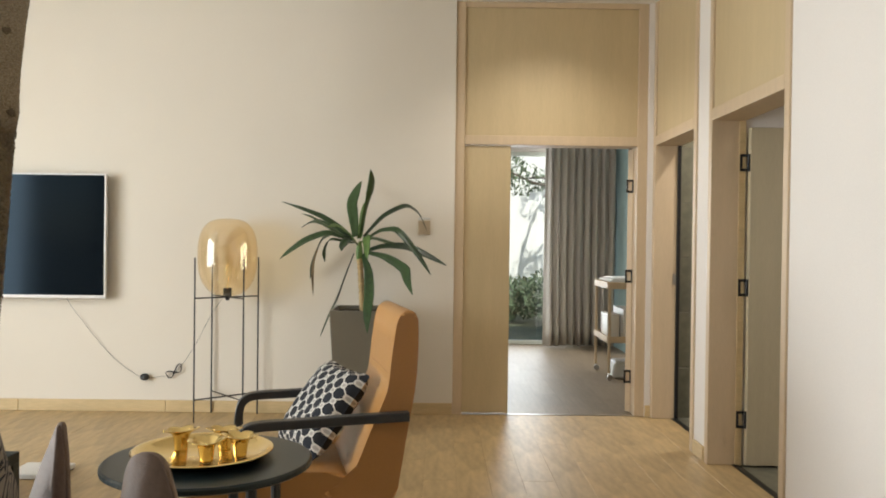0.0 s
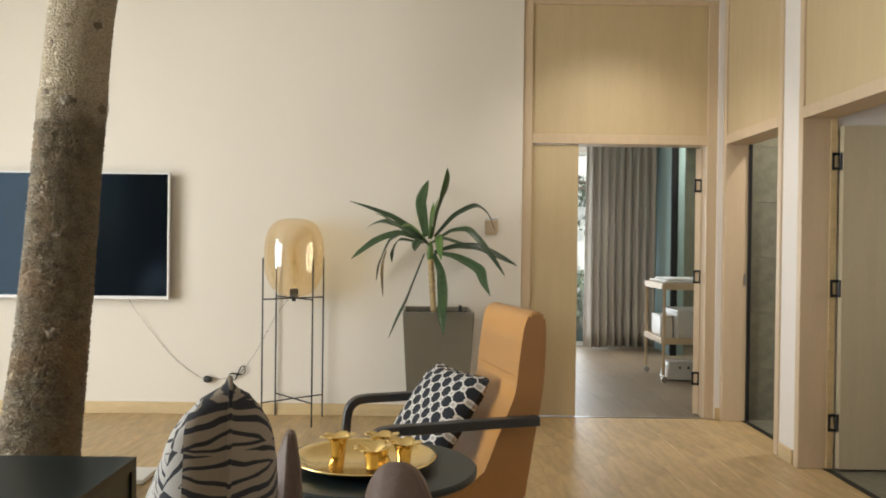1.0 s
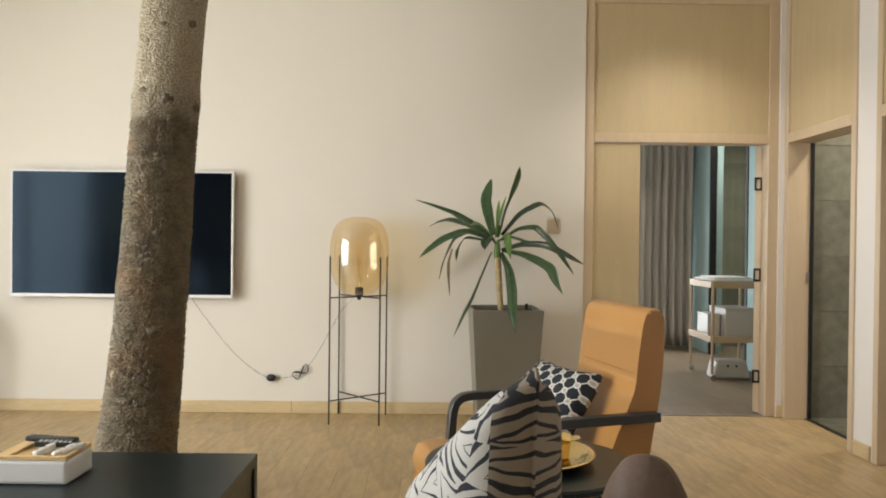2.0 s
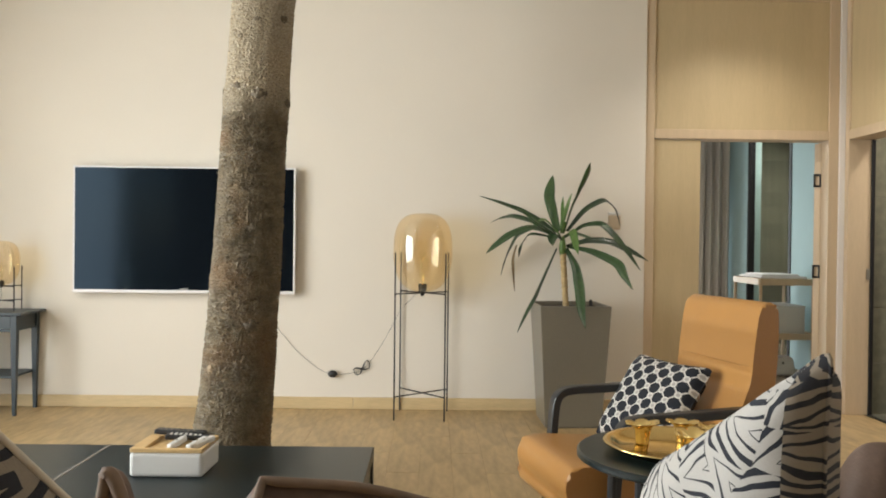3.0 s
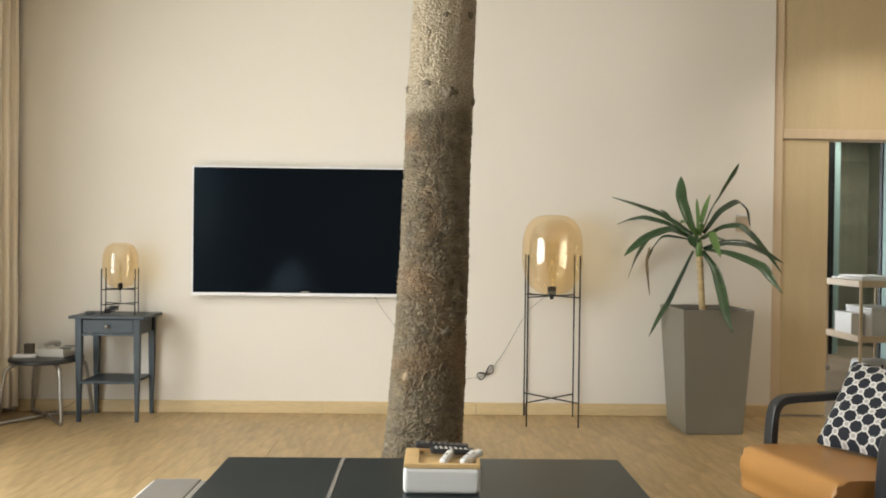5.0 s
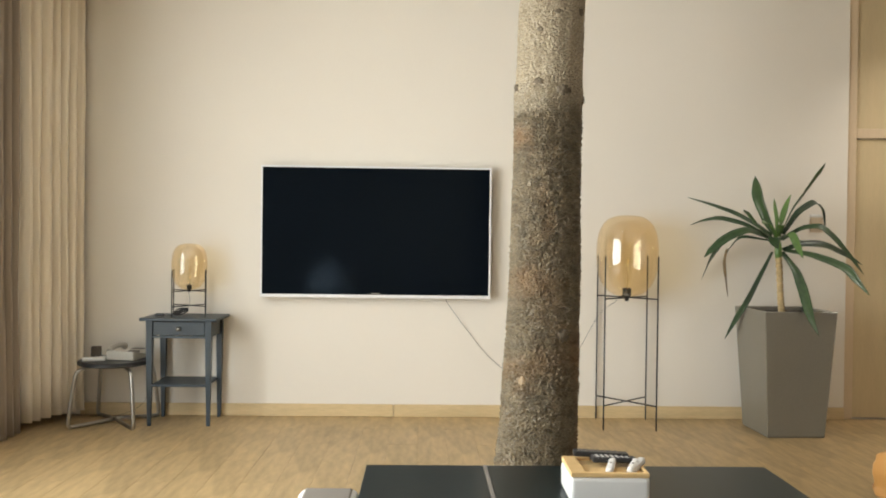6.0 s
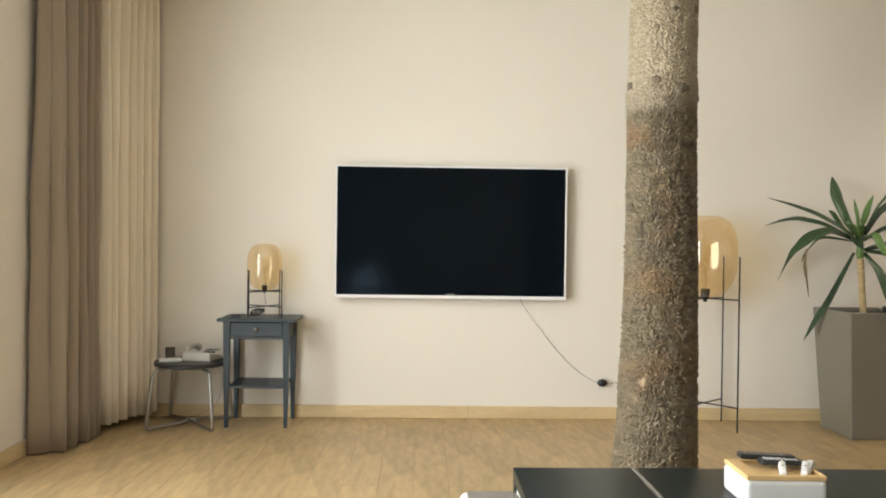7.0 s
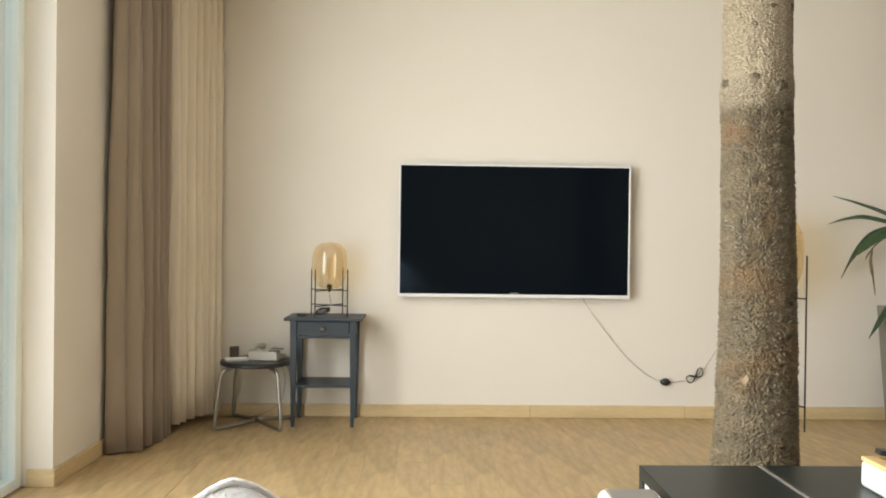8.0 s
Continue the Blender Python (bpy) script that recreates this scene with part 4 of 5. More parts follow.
def lattice_cloth():
    """Black cloth with a woven off-white lattice of links and rings."""
    m = mat("black_cushion_cloth", (0.012, 0.014, 0.02), 0.9, spread=0.2, fine=200, bump=0.3, bump_scale=500)
    nt = m.node_tree
    b = nt.nodes["Principled BSDF"]
    ramp = next(n for n in nt.nodes if n.type == "VALTORGB")
    co = next(n for n in nt.nodes if n.type == "TEX_COORD")
    sep = nt.nodes.new("ShaderNodeSeparateXYZ")
    nt.links.new(co.outputs["Object"], sep.inputs[0])
    x, z = sep.outputs["X"], sep.outputs["Z"]
    k = 18.0
    u = math_node(nt, "MULTIPLY", math_node(nt, "ADD", x, z), k * 0.7071)
    v = math_node(nt, "MULTIPLY", math_node(nt, "SUBTRACT", x, z), k * 0.7071)
    du = math_node(nt, "ABSOLUTE", math_node(nt, "SUBTRACT", math_node(nt, "FRACT", u), 0.5))
    dv = math_node(nt, "ABSOLUTE", math_node(nt, "SUBTRACT", math_node(nt, "FRACT", v), 0.5))
    line = math_node(nt, "LESS_THAN", math_node(nt, "MINIMUM", du, dv), 0.05)
    dist = math_node(nt, "SQRT", math_node(nt, "ADD", math_node(nt, "MULTIPLY", du, du), math_node(nt, "MULTIPLY", dv, dv)))
    ring = math_node(nt, "MULTIPLY", math_node(nt, "LESS_THAN", dist, 0.275), math_node(nt, "GREATER_THAN", dist, 0.15))
    core = math_node(nt, "LESS_THAN", dist, 0.15)
    white = math_node(nt, "MAXIMUM", math_node(nt, "MULTIPLY", line, math_node(nt, "GREATER_THAN", dist, 0.25)), ring)
    mx = nt.nodes.new("ShaderNodeMix")
    mx.data_type = "RGBA"
    mx.inputs["B"].default_value = (0.62, 0.59, 0.54, 1)
    nt.links.new(white, mx.inputs["Factor"])
    mc = nt.nodes.new("ShaderNodeMix")
    mc.data_type = "RGBA"
    mc.inputs["B"].default_value = (0.36, 0.34, 0.31, 1)
    nt.links.new(core, mc.inputs["Factor"])
    nt.links.new(ramp.outputs[0], mc.inputs["A"])
    nt.links.new(mc.outputs["Result"], mx.inputs["A"])
    nt.links.new(mx.outputs["Result"], b.inputs["Base Color"])
    return m


def leaf_print(name, ground, ink, turn, cut):
    """Dark cloth printed with pale brushed leaf blades."""
    m = mat(name, ground, 0.9, spread=0.05, fine=200, bump=0.3, bump_scale=450)
    nt = m.node_tree
    b = nt.nodes["Principled BSDF"]
    ramp = next(n for n in nt.nodes if n.type == "VALTORGB")
    co = next(n for n in nt.nodes if n.type == "TEX_COORD")
    # tufts of narrow blades, each tuft a small frond with its own direction
    warp = nt.nodes.new("ShaderNodeTexNoise")
    warp.inputs["Scale"].default_value, warp.inputs["Detail"].default_value = 9, 2
    nt.links.new(co.outputs["Object"], warp.inputs["Vector"])
    shift = nt.nodes.new("ShaderNodeVectorMath")
    shift.operation = "MULTIPLY_ADD"
    shift.inputs[1].default_value = (0.035, 0.035, 0.035)
    nt.links.new(warp.outputs["Color"], shift.inputs[0])
    nt.links.new(co.outputs["Object"], shift.inputs[2])
    flat = nt.nodes.new("ShaderNodeVectorMath")
    flat.operation = "MULTIPLY"
    flat.inputs[1].default_value = (1, 0.05, 1)
    nt.links.new(shift.outputs[0], flat.inputs[0])
    cell = nt.nodes.new("ShaderNodeTexVoronoi")
    cell.inputs["Scale"].default_value = 9.5
    nt.links.new(flat.outputs[0], cell.inputs["Vector"])
    local = nt.nodes.new("ShaderNodeVectorMath")
    local.operation = "SUBTRACT"
    nt.links.new(flat.outputs[0], local.inputs[0])
    nt.links.new(cell.outputs["Position"], local.inputs[1])
    pick = nt.nodes.new("ShaderNodeSeparateColor")
    nt.links.new(cell.outputs["Color"], pick.inputs[0])
    sep = nt.nodes.new("ShaderNodeSeparateXYZ")
    nt.links.new(local.outputs[0], sep.inputs[0])
    ang = math_node(nt, "ADD", math_node(nt, "MULTIPLY", pick.outputs[0], 2.6), radians(turn))
    cs, sn = math_node(nt, "COSINE", ang), math_node(nt, "SINE", ang)
    u = math_node(nt, "ADD", math_node(nt, "MULTIPLY", sep.outputs["X"], cs), math_node(nt, "MULTIPLY", sep.outputs["Z"], sn))
    v = math_node(nt, "SUBTRACT", math_node(nt, "MULTIPLY", sep.outputs["Z"], cs), math_node(nt, "MULTIPLY", sep.outputs["X"], sn))
    away = math_node(nt, "ABSOLUTE", u)
    wave = math_node(nt, "ABSOLUTE", math_node(nt, "SUBTRACT", math_node(nt, "FRACT", math_node(nt, "MULTIPLY", math_node(nt, "SUBTRACT", v, math_node(nt, "MULTIPLY", away, 2.2)), 21)), 0.5))
    width = math_node(nt, "SUBTRACT", cut, math_node(nt, "MULTIPLY", away, 4.2))
    ink_mask = math_node(nt, "GREATER_THAN", wave, width)
    mx = nt.nodes.new("ShaderNodeMix")
    mx.data_type = "RGBA"
    mx.inputs["B"].default_value = (*ink, 1)
    nt.links.new(ink_mask, mx.inputs["Factor"])
    nt.links.new(ramp.outputs[0], mx.inputs["A"])
    nt.links.new(mx.outputs["Result"], b.inputs["Base Color"])
    return m


M_LATTICE = lattice_cloth()
M_PRINT = leaf_print("white_leaf_print", (0.46, 0.44, 0.41), (0.02, 0.022, 0.03), 28, 0.47)
M_PRINT2 = leaf_print("tan_leaf_print", (0.25, 0.205, 0.155), (0.02, 0.02, 0.024), 60, 0.40)
M_SLING = mat("brown_suede_leather", (0.13, 0.083, 0.06), 0.6, spread=0.18, scale=4, fine=90, bump=0.15, bump_scale=200)
M_HEM = mat("tan_leather_hem", (0.17, 0.115, 0.08), 0.7, spread=0.15, bump=0.1)
M_PIPING = mat("pale_piping", (0.55, 0.48, 0.38), 0.8, spread=0.1, bump=0.1)


def cushion(name, m, side, thick, material, label, piping=None, reverse=None, corner=14.0, lean=0.0, border=-2.0):
    """A stuffed square cushion standing in its local x-z plane, with pinched corners."""
    t = thing(name, m, label, "cushion")
    n = 26
    bm, bm2 = bmesh.new(), bmesh.new()
    front, back = {}, {}
    for i in range(n + 1):
        for j in range(n + 1):
            u, v = 2 * i / n - 1, 2 * j / n - 1
            pinch = 1 - 0.07 * (1 - abs(u) ** 2) * abs(v) ** 3
            pinch2 = 1 - 0.07 * (1 - abs(v) ** 2) * abs(u) ** 3
            h = thick / 2 * (max(0, 1 - u ** 4) * max(0, 1 - v ** 4)) ** 0.55
            h *= 1 + 0.10 * noise.noise((u * 2.3, v * 2.3, side * 9))
            big = max(abs(u), abs(v))
            rnd = big / max(1e-6, (abs(u) ** corner + abs(v) ** corner) ** (1 / corner))
            x, z = u * side / 2 * pinch2 * rnd, v * side / 2 * pinch * rnd
            z += lean * x
            front[i, j] = bm.verts.new((x, -h, z))
            back[i, j] = bm2.verts.new((x, h, z))
    for i in range(n):
        for j in range(n):
            bm.faces.new((front[i, j], front[i + 1, j], front[i + 1, j + 1], front[i, j + 1]))
            bm2.faces.new((back[i, j], back[i, j + 1], back[i + 1, j + 1], back[i + 1, j])).material_index = 2 * (i + 0.5) / n - 1 < border
    rim = [front[i, 0].co.copy() for i in range(n)] + [front[n, j].co.copy() for j in range(n)] + [front[i, n].co.copy() for i in range(n, 0, -1)] + [front[0, j].co.copy() for j in range(n, 0, -1)]
    part("front_cover", bm, material, t, smooth=True)
    rear = part("back_cover", bm2, reverse or material, t, smooth=True)
    rear.data.materials.append(material)
    part("seam", tube(bmesh.new(), rim, 0.004, 6, closed=True), piping or material, t, smooth=True)
    return t


# ---- tan leather armchair ----


def armchair():
    t = thing("armchair", pose(-0.405, 3.38, 0, 0, 0, 13.3), "tan leather recliner armchair with black wooden arms", "armchair")
    hw = 0.275
    back = [(0.02, 0.30), (0.138, 0.37), (0.211, 0.53), (0.258, 0.64), (0.281, 0.70), (0.289, 0.75), (0.294, 0.80), (0.302, 0.87), (0.316, 0.96), (0.333, 1.002), (0.362, 1.02), (0.39, 1.012), (0.404, 0.975),
            (0.405, 0.845), (0.394, 0.70), (0.364, 0.53), (0.338, 0.37), (0.31, 0.26), (0.20, 0.25)]
    # side panels take the darker tan that paints their shade
    part("backrest", slab(bmesh.new(), back, hw, 0.014), M_TAN, t, "tan leather padded backrest", smooth=True).data.materials.append(M_TANSHADE)
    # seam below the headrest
    part("seam", tube(bmesh.new(), [(0.293, -hw + 0.02, 0.765), (0.291, 0, 0.765), (0.293, hw - 0.02, 0.765)], 0.003, 6), M_TANSHADE, t)
    seat = [(-0.47, 0.27), (-0.485, 0.33), (-0.47, 0.39), (-0.42, 0.412), (-0.2, 0.40), (0.10, 0.375), (0.14, 0.30), (0.12, 0.24), (-0.43, 0.22)]
    part("seat", slab(bmesh.new(), seat, hw - 0.003, 0.018), M_TAN, t, "tan leather seat cushion", smooth=True).data.materials.append(M_TANSHADE)
    for s in (-1, 1):
        y = s * (hw + 0.04)
        path = smooth_path([(0.36, y, 0.605), (0.15, y, 0.60), (-0.08, y, 0.592), (-0.215, y, 0.588), (-0.27, y, 0.572), (-0.297, y, 0.52), (-0.31, y, 0.35), (-0.325, y, 0.15), (-0.335, y, 0.012)], 5)
        bm = bmesh.new()
        rings = []
        for i, p in enumerate(path):
            d = (path[min(i + 1, len(path) - 1)] - path[max(i - 1, 0)]).normalized()
            up = Vector((0, 1, 0)).cross(d).normalized()
            rings.append([bm.verts.new(p + Vector((0, a * 0.026, 0)) + up * b * 0.018) for a, b in ((-1, -0.8), (-0.8, -1), (0.8, -1), (1, -0.8), (1, 0.8), (0.8, 1), (-0.8, 1), (-1, 0.8))])
        for a, b in zip(rings, rings[1:]):
            for k in range(8):
                bm.faces.new((a[k], a[(k + 1) % 8], b[(k + 1) % 8], b[k]))
        bm.faces.new(rings[0]), bm.faces.new(rings[-1])
        part("armrest", bm, M_ARM, t, "black bent wood armrest")
        part("side_rail", boxbm(-0.325, 0.20, y - s * 0.05 - 0.014, y - s * 0.05 + 0.014, 0.17, 0.21, bevel=0.004), M_ARM, t)
        part("rear_leg", boxbm(0.17, 0.20, y - s * 0.05 - 0.016, y - s * 0.05 + 0.016, 0, 0.17, bevel=0.004), M_ARM, t, "black wooden rear leg")
    for x in (-0.32, 0.2):
        part("cross_rail", boxbm(x - 0.02, x + 0.02, -hw - 0.03, hw + 0.03, 0.19, 0.225, bevel=0.004), M_ARM, t)
    return t


armchair()


def axes_pose(m, centre, ax, az):
    """A pose in m's space whose local x runs along ax and whose local z leans along az."""
    vx = Vector(ax).normalized()
    vy = Vector(az).cross(vx).normalized()
    vz = vx.cross(vy)
    r = Matrix((vx, vy, vz)).transposed().to_4x4()
    return m @ Matrix.Translation(centre) @ r


chair_m = pose(-0.405, 3.38, 0, 0, 0, 13.3)
cushion("cushion", axes_pose(chair_m, (0.055, 0.085, 0.568), (-0.30, 0.95, 0.03), (0.60, 0.12, 0.80)), 0.425, 0.14, M_LATTICE, "black cushion with white link lattice on the armchair", M_LATTICE)

# ---- round table, tray and cups ----
rt = thing("round_table", pose(-0.565, 2.42, 0), "round black side table beside the armchair", "side table")
part("tabletop", lathe(bmesh.new(), [(0, 0.605), (0.30, 0.605), (0.312, 0.612), (0.312, 0.625), (0.306, 0.63), (0, 0.63)], 64), M_TABLEBLK, rt)
for i in range(4):
    a = math.pi / 4 + i * math.pi / 2
    c, s = math.cos(a), math.sin(a)
    part("leg", tube(bmesh.new(), [(0.24 * c, 0.24 * s, 0.605), (0.25 * c, 0.25 * s, 0.0)], 0.016, 10), M_ARM, rt)
    part("stretcher", tube(bmesh.new(), [(0, 0, 0.22), (0.245 * c, 0.245 * s, 0.22)], 0.01, 8), M_ARM, rt)
TX, TY = -0.585, 2.43
tray = thing("tray", pose(TX, TY, 0.63), "round polished brass tray on the table", "tray")
part("dish", lathe(bmesh.new(), [(0, 0), (0.165, 0), (0.19, 0.016), (0.21, 0.022), (0.213, 0.027), (0.207, 0.028), (0.187, 0.022), (0.162, 0.006), (0, 0.006)], 64), M_GOLD, tray, smooth=True)


def brass_cup(x, y, a):
    """A small tumbler whose rim opens into six drooping petals."""
    t = thing("brass_cup", pose(TX + x, TY + y, 0.6365, 0, 0, a), "small polished brass cup with a flaring petal rim", "cup", "brass cups on the tray")
    prof = ((0, 0, 0), (0.020, 0, 0), (0.0205, 0.006, 0), (0.024, 0.040, 0), (0.029, 0.052, 0.1), (0.042, 0.062, 0.5), (0.053, 0.066, 0.9), (0.057, 0.064, 1.0), (0.0565, 0.0625, 1.0),
            (0.052, 0.0645, 0.9), (0.041, 0.0605, 0.5), (0.027, 0.051, 0.1), (0.0225, 0.040, 0), (0.019, 0.004, 0), (0, 0.004, 0))
    bm, rings, n = bmesh.new(), [], 60
    for r, z, f in prof:
        ring = []
        for k in range(n):
            w = 2 * math.pi * k / n
            lobe = abs(math.cos(3 * w)) ** 0.6
            rr = max(r, 0.0005) * (1 - 0.30 * f * (1 - lobe))
            ring.append(bm.verts.new((rr * math.cos(w), rr * math.sin(w), z + 0.007 * f * (lobe - 0.5) - 0.004 * f * math.cos(w))))
        rings.append(ring)
    for p, q in zip(rings, rings[1:]):
        for k in range(n):
            bm.faces.new((p[k], p[(k + 1) % n], q[(k + 1) % n], q[k]))
    bm.faces.new(rings[0]), bm.faces.new(rings[-1][::-1])
    part("bowl", bm, M_GOLD, t, smooth=True)
    return t


for x, y, a in ((-0.085, 0.055, 140), (0.045, 0.075, 80), (0.03, -0.07, 250), (0.115, -0.01, 10)):
    brass_cup(x, y, a)

# ---- coffee table ----
ct = thing("coffee_table", pose(-2.267, 2.78, 0), "large black-brown wooden coffee table with a metal seam", "coffee table")
CW, CD, CH = 0.729, 0.41, 0.44
part("tabletop", boxbm(-CW, -0.305, -CD, CD, CH - 0.045, CH, bevel=0.003), M_TABLEBLK, ct, "black-brown veneer top")
part("tabletop", boxbm(-0.292, CW, -CD, CD, CH - 0.045, CH, bevel=0.003), M_TABLEBLK, ct, "black-brown veneer top")
part("seam_strip", boxbm(-0.305, -0.292, -CD + 0.002, CD - 0.002, CH - 0.04, CH + 0.0015), M_FELT, ct, "grey metal seam strip")
for sx in (-1, 1):
    for sy in (-1, 1):
        part("leg", boxbm(sx * (CW - 0.025) - 0.025, sx * (CW - 0.025) + 0.025, sy * (CD - 0.025) - 0.025, sy * (CD - 0.025) + 0.025, 0, CH - 0.045, bevel=0.003), M_TABLEBLK, ct)
part("end_panel", boxbm(CW - 0.03, CW - 0.008, -CD + 0.05, CD - 0.05, 0.12, CH - 0.046), M_TABLEBLK, ct)
part("end_panel", boxbm(-CW + 0.008, -CW + 0.03, -CD + 0.05, CD - 0.05, 0.12, CH - 0.046), M_WHITEPL, ct, "white end panel")
part("lower_shelf", boxbm(-CW + 0.03, CW - 0.03, -CD + 0.03, CD - 0.03, 0.12, 0.14), M_TABLEBLK, ct)

bx = thing("storage_box", pose(-2.205, 2.855, CH, 0, 0, -1), "white box with bamboo lid tray on the coffee table", "box")
part("body", boxbm(-0.125, 0.125, -0.10, 0.10, 0, 0.085, bevel=0.014, seg=3), M_WHITEPL, bx)
part("tray_rim", boxbm(-0.123, 0.123, -0.098, -0.086, 0.083, 0.099, bevel=0.003), M_BAMBOO, bx, "bamboo rim")
part("tray_rim", boxbm(-0.123, 0.123, 0.086, 0.098, 0.083, 0.099, bevel=0.003), M_BAMBOO, bx)
part("tray_rim", boxbm(-0.123, -0.075, -0.085, 0.085, 0.083, 0.099, bevel=0.003), M_BAMBOO, bx, "bamboo lid side")
part("tray_rim", boxbm(0.111, 0.123, -0.085, 0.085, 0.083, 0.099, bevel=0.003), M_BAMBOO, bx)
part("tray_base", boxbm(-0.074, 0.110, -0.085, 0.085, 0.083, 0.088), M_BAMBOO, bx, "bamboo tray base")


def remote(x, y, z, rz, ry, ln, material, keys, label):
    t = thing("remote_control", pose(-2.205 + x, 2.855 + y, CH + z, 0, ry, rz), label, "remote control")
    part("case", boxbm(-ln / 2, ln / 2, -0.021, 0.021, -0.009, 0.009, bevel=0.006), material, t)
    for i in range(7):
        for j in range(3):
            part("key", boxbm(-ln * 0.4 + i * ln * 0.11, -ln * 0.4 + i * ln * 0.11 + 0.008, -0.014 + j * 0.01, -0.008 + j * 0.01, 0.0085, 0.011), keys, t)
    return t


remote(0.0, 0.055, 0.118, -4, 2, 0.18, M_DARKPL, M_FELT, "black television remote lying on the box")
remote(0.035, 0.022, 0.110, 6, 3, 0.15, M_DARKPL, M_WHITEPL, "small black remote lying on the box")
for x, y, rz in ((0.015, -0.03, 70), (0.085, -0.035, 62), (0.103, -0.02, 55)):
    c = thing("charger", pose(-2.205 + x, 2.855 + y, CH + 0.102, 0, -9, rz), "small white charger lying in the tray", "charger")
    part("case", boxbm(-0.045, 0.045, -0.011, 0.011, -0.011, 0.011, bevel=0.006), M_WHITEPL, c)
    part("button", lathe(bmesh.new(), [(0, 0.011), (0.004, 0.011), (0.004, 0.0125), (0, 0.0125)], 10), M_FELT, c)

# low white stand beside the coffee table, and a white slab on the floor
st = thing("white_stand", pose(-3.10, 2.80, 0), "white rounded stand with a grey top pad", "stand")
part("body", boxbm(-0.10, 0.10, -0.16, 0.16, 0, 0.43, bevel=0.03, seg=4), M_WHITEPL, st)
part("pad", boxbm(-0.078, 0.078, -0.138, 0.138, 0.42, 0.433, bevel=0.012, seg=3), M_FELT, st, "grey top pad")
sl = thing("floor_scale", pose(-2.03, 4.37, 0), "flat white scale lying on the floor", "scale")
part("platform", boxbm(-0.135, 0.135, -0.12, 0.12, 0.006, 0.032, bevel=0.006), M_WHITEPL, sl)
for sx in (-1, 1):
    for sy in (-1, 1):
        part("foot", boxbm(sx * 0.12 - 0.012, sx * 0.12 + 0.012, sy * 0.09 - 0.012, sy * 0.09 + 0.012, 0, 0.007), M_DARKPL, sl)

# ---- leather sling chairs in front ----


def sling_chair(m, rim, seat, label):
    """A leather sling with raised corners, on crossed black rods."""
    t = thing("sling_chair", m, label, "chair")
    path = smooth_path([*rim, rim[0]], 10)[:-1]
    n, steps = len(path), 12
    c = Vector(seat)
    bm = bmesh.new()
    rows = []
    for p in path:
        row = []
        for k in range(steps):
            f = 1 - k / steps
            q = c.lerp(p, f)
            q.z = c.z + (p.z - c.z) * f ** 6
            q.z += 0.006 * noise.noise(q * 9)
            row.append(bm.verts.new(q))
        rows.append(row)
    mid = bm.verts.new(c)
    for i in range(n):
        a, b = rows[i], rows[(i + 1) % n]
        for k in range(steps - 1):
            bm.faces.new((a[k], b[k], b[k + 1], a[k + 1]))
        bm.faces.new((a[-1], b[-1], mid))
    ob = part("sling", bm, M_SLING, t, "brown leather sling", smooth=True)
    so = ob.modifiers.new("thick", "SOLIDIFY")
    so.thickness = 0.012
    part("piping", tube(bmesh.new(), path, 0.006, 6, closed=True), M_HEM, t, smooth=True)
    for i in range(4):
        p = path[(i * n // 4 + n // 8) % n]
        d = Vector((p.x - c.x, p.y - c.y, 0))
        part("leg", tube(bmesh.new(), [(c.x + d.x * 0.85, c.y + d.y * 0.85, max(0.3, p.z * 0.75)), (c.x - d.x * 0.25, c.y - d.y * 0.25, 0.2), (c.x - d.x * 0.7, c.y - d.y * 0.7, 0.0)], 0.008, 8), M_BLACK, t)
    return t


sling_chair(pose(-0.75, 1.42, 0), [(-0.06, 0.29, 0.55), (0.005, 0.27, 0.70), (0.05, 0.262, 0.83), (0.078, 0.262, 0.90), (0.095, 0.25, 0.85), (0.125, 0.23, 0.66), (0.21, 0.26, 0.62), (0.255, 0.19, 0.82), (0.30, 0.16, 0.865), (0.35, 0.13, 0.84), (0.38, 0.05, 0.72),
                                    (0.30, -0.3, 0.62), (0, -0.40, 0.6), (-0.36, -0.25, 0.58), (-0.42, 0.05, 0.55), (-0.25, 0.3, 0.62)], (-0.02, 0.0, 0.42), "brown suede sling chair with curled corners")
cushion("cushion", axes_pose(Matrix(), (-0.776, 1.466, 0.745), (-0.42, 0.907, 0), (0, 0, 1)), 0.41, 0.21, M_PRINT2, "cushion with black leaf print, white on one side", M_PRINT2, M_PRINT, lean=-0.70, border=-0.87)
sling_chair(pose(-1.55, 1.0, 0), [(0.06, -0.10, 0.99), (0.20, -0.08, 0.97), (0.36, -0.05, 0.90), (0.42, 0.15, 0.7), (0.3, 0.40, 0.6), (0, 0.48, 0.56), (-0.35, 0.4, 0.56), (-0.45, 0.1, 0.6), (-0.36, -0.22, 0.7),
                                   (-0.15, -0.28, 0.72), (-0.035, -0.31, 1.0), (-0.015, -0.32, 1.06), (0.01, -0.31, 0.98), (0.02, -0.2, 0.85)], (-0.05, 0.1, 0.42), "brown suede sling chair with curled corners")
cushion("cushion", look((-1.764, 0.835, 0.785), (-1.60, -0.6, 0.785)) @ pose(0, 0, 0, -90, 0, 0) @ pose(0, 0, 0, -8, 45, 0), 0.45, 0.12, M_PRINT2, "tan cushion with black brush strokes", M_PIPING, corner=11)
low_rim = [(0.4, -0.35, 0.7), (0.1, -0.40, 0.6), (-0.3, -0.38, 0.7), (-0.42, 0, 0.58), (-0.38, 0.38, 0.6), (0, 0.45, 0.52), (0.38, 0.38, 0.6), (0.44, 0, 0.58)]
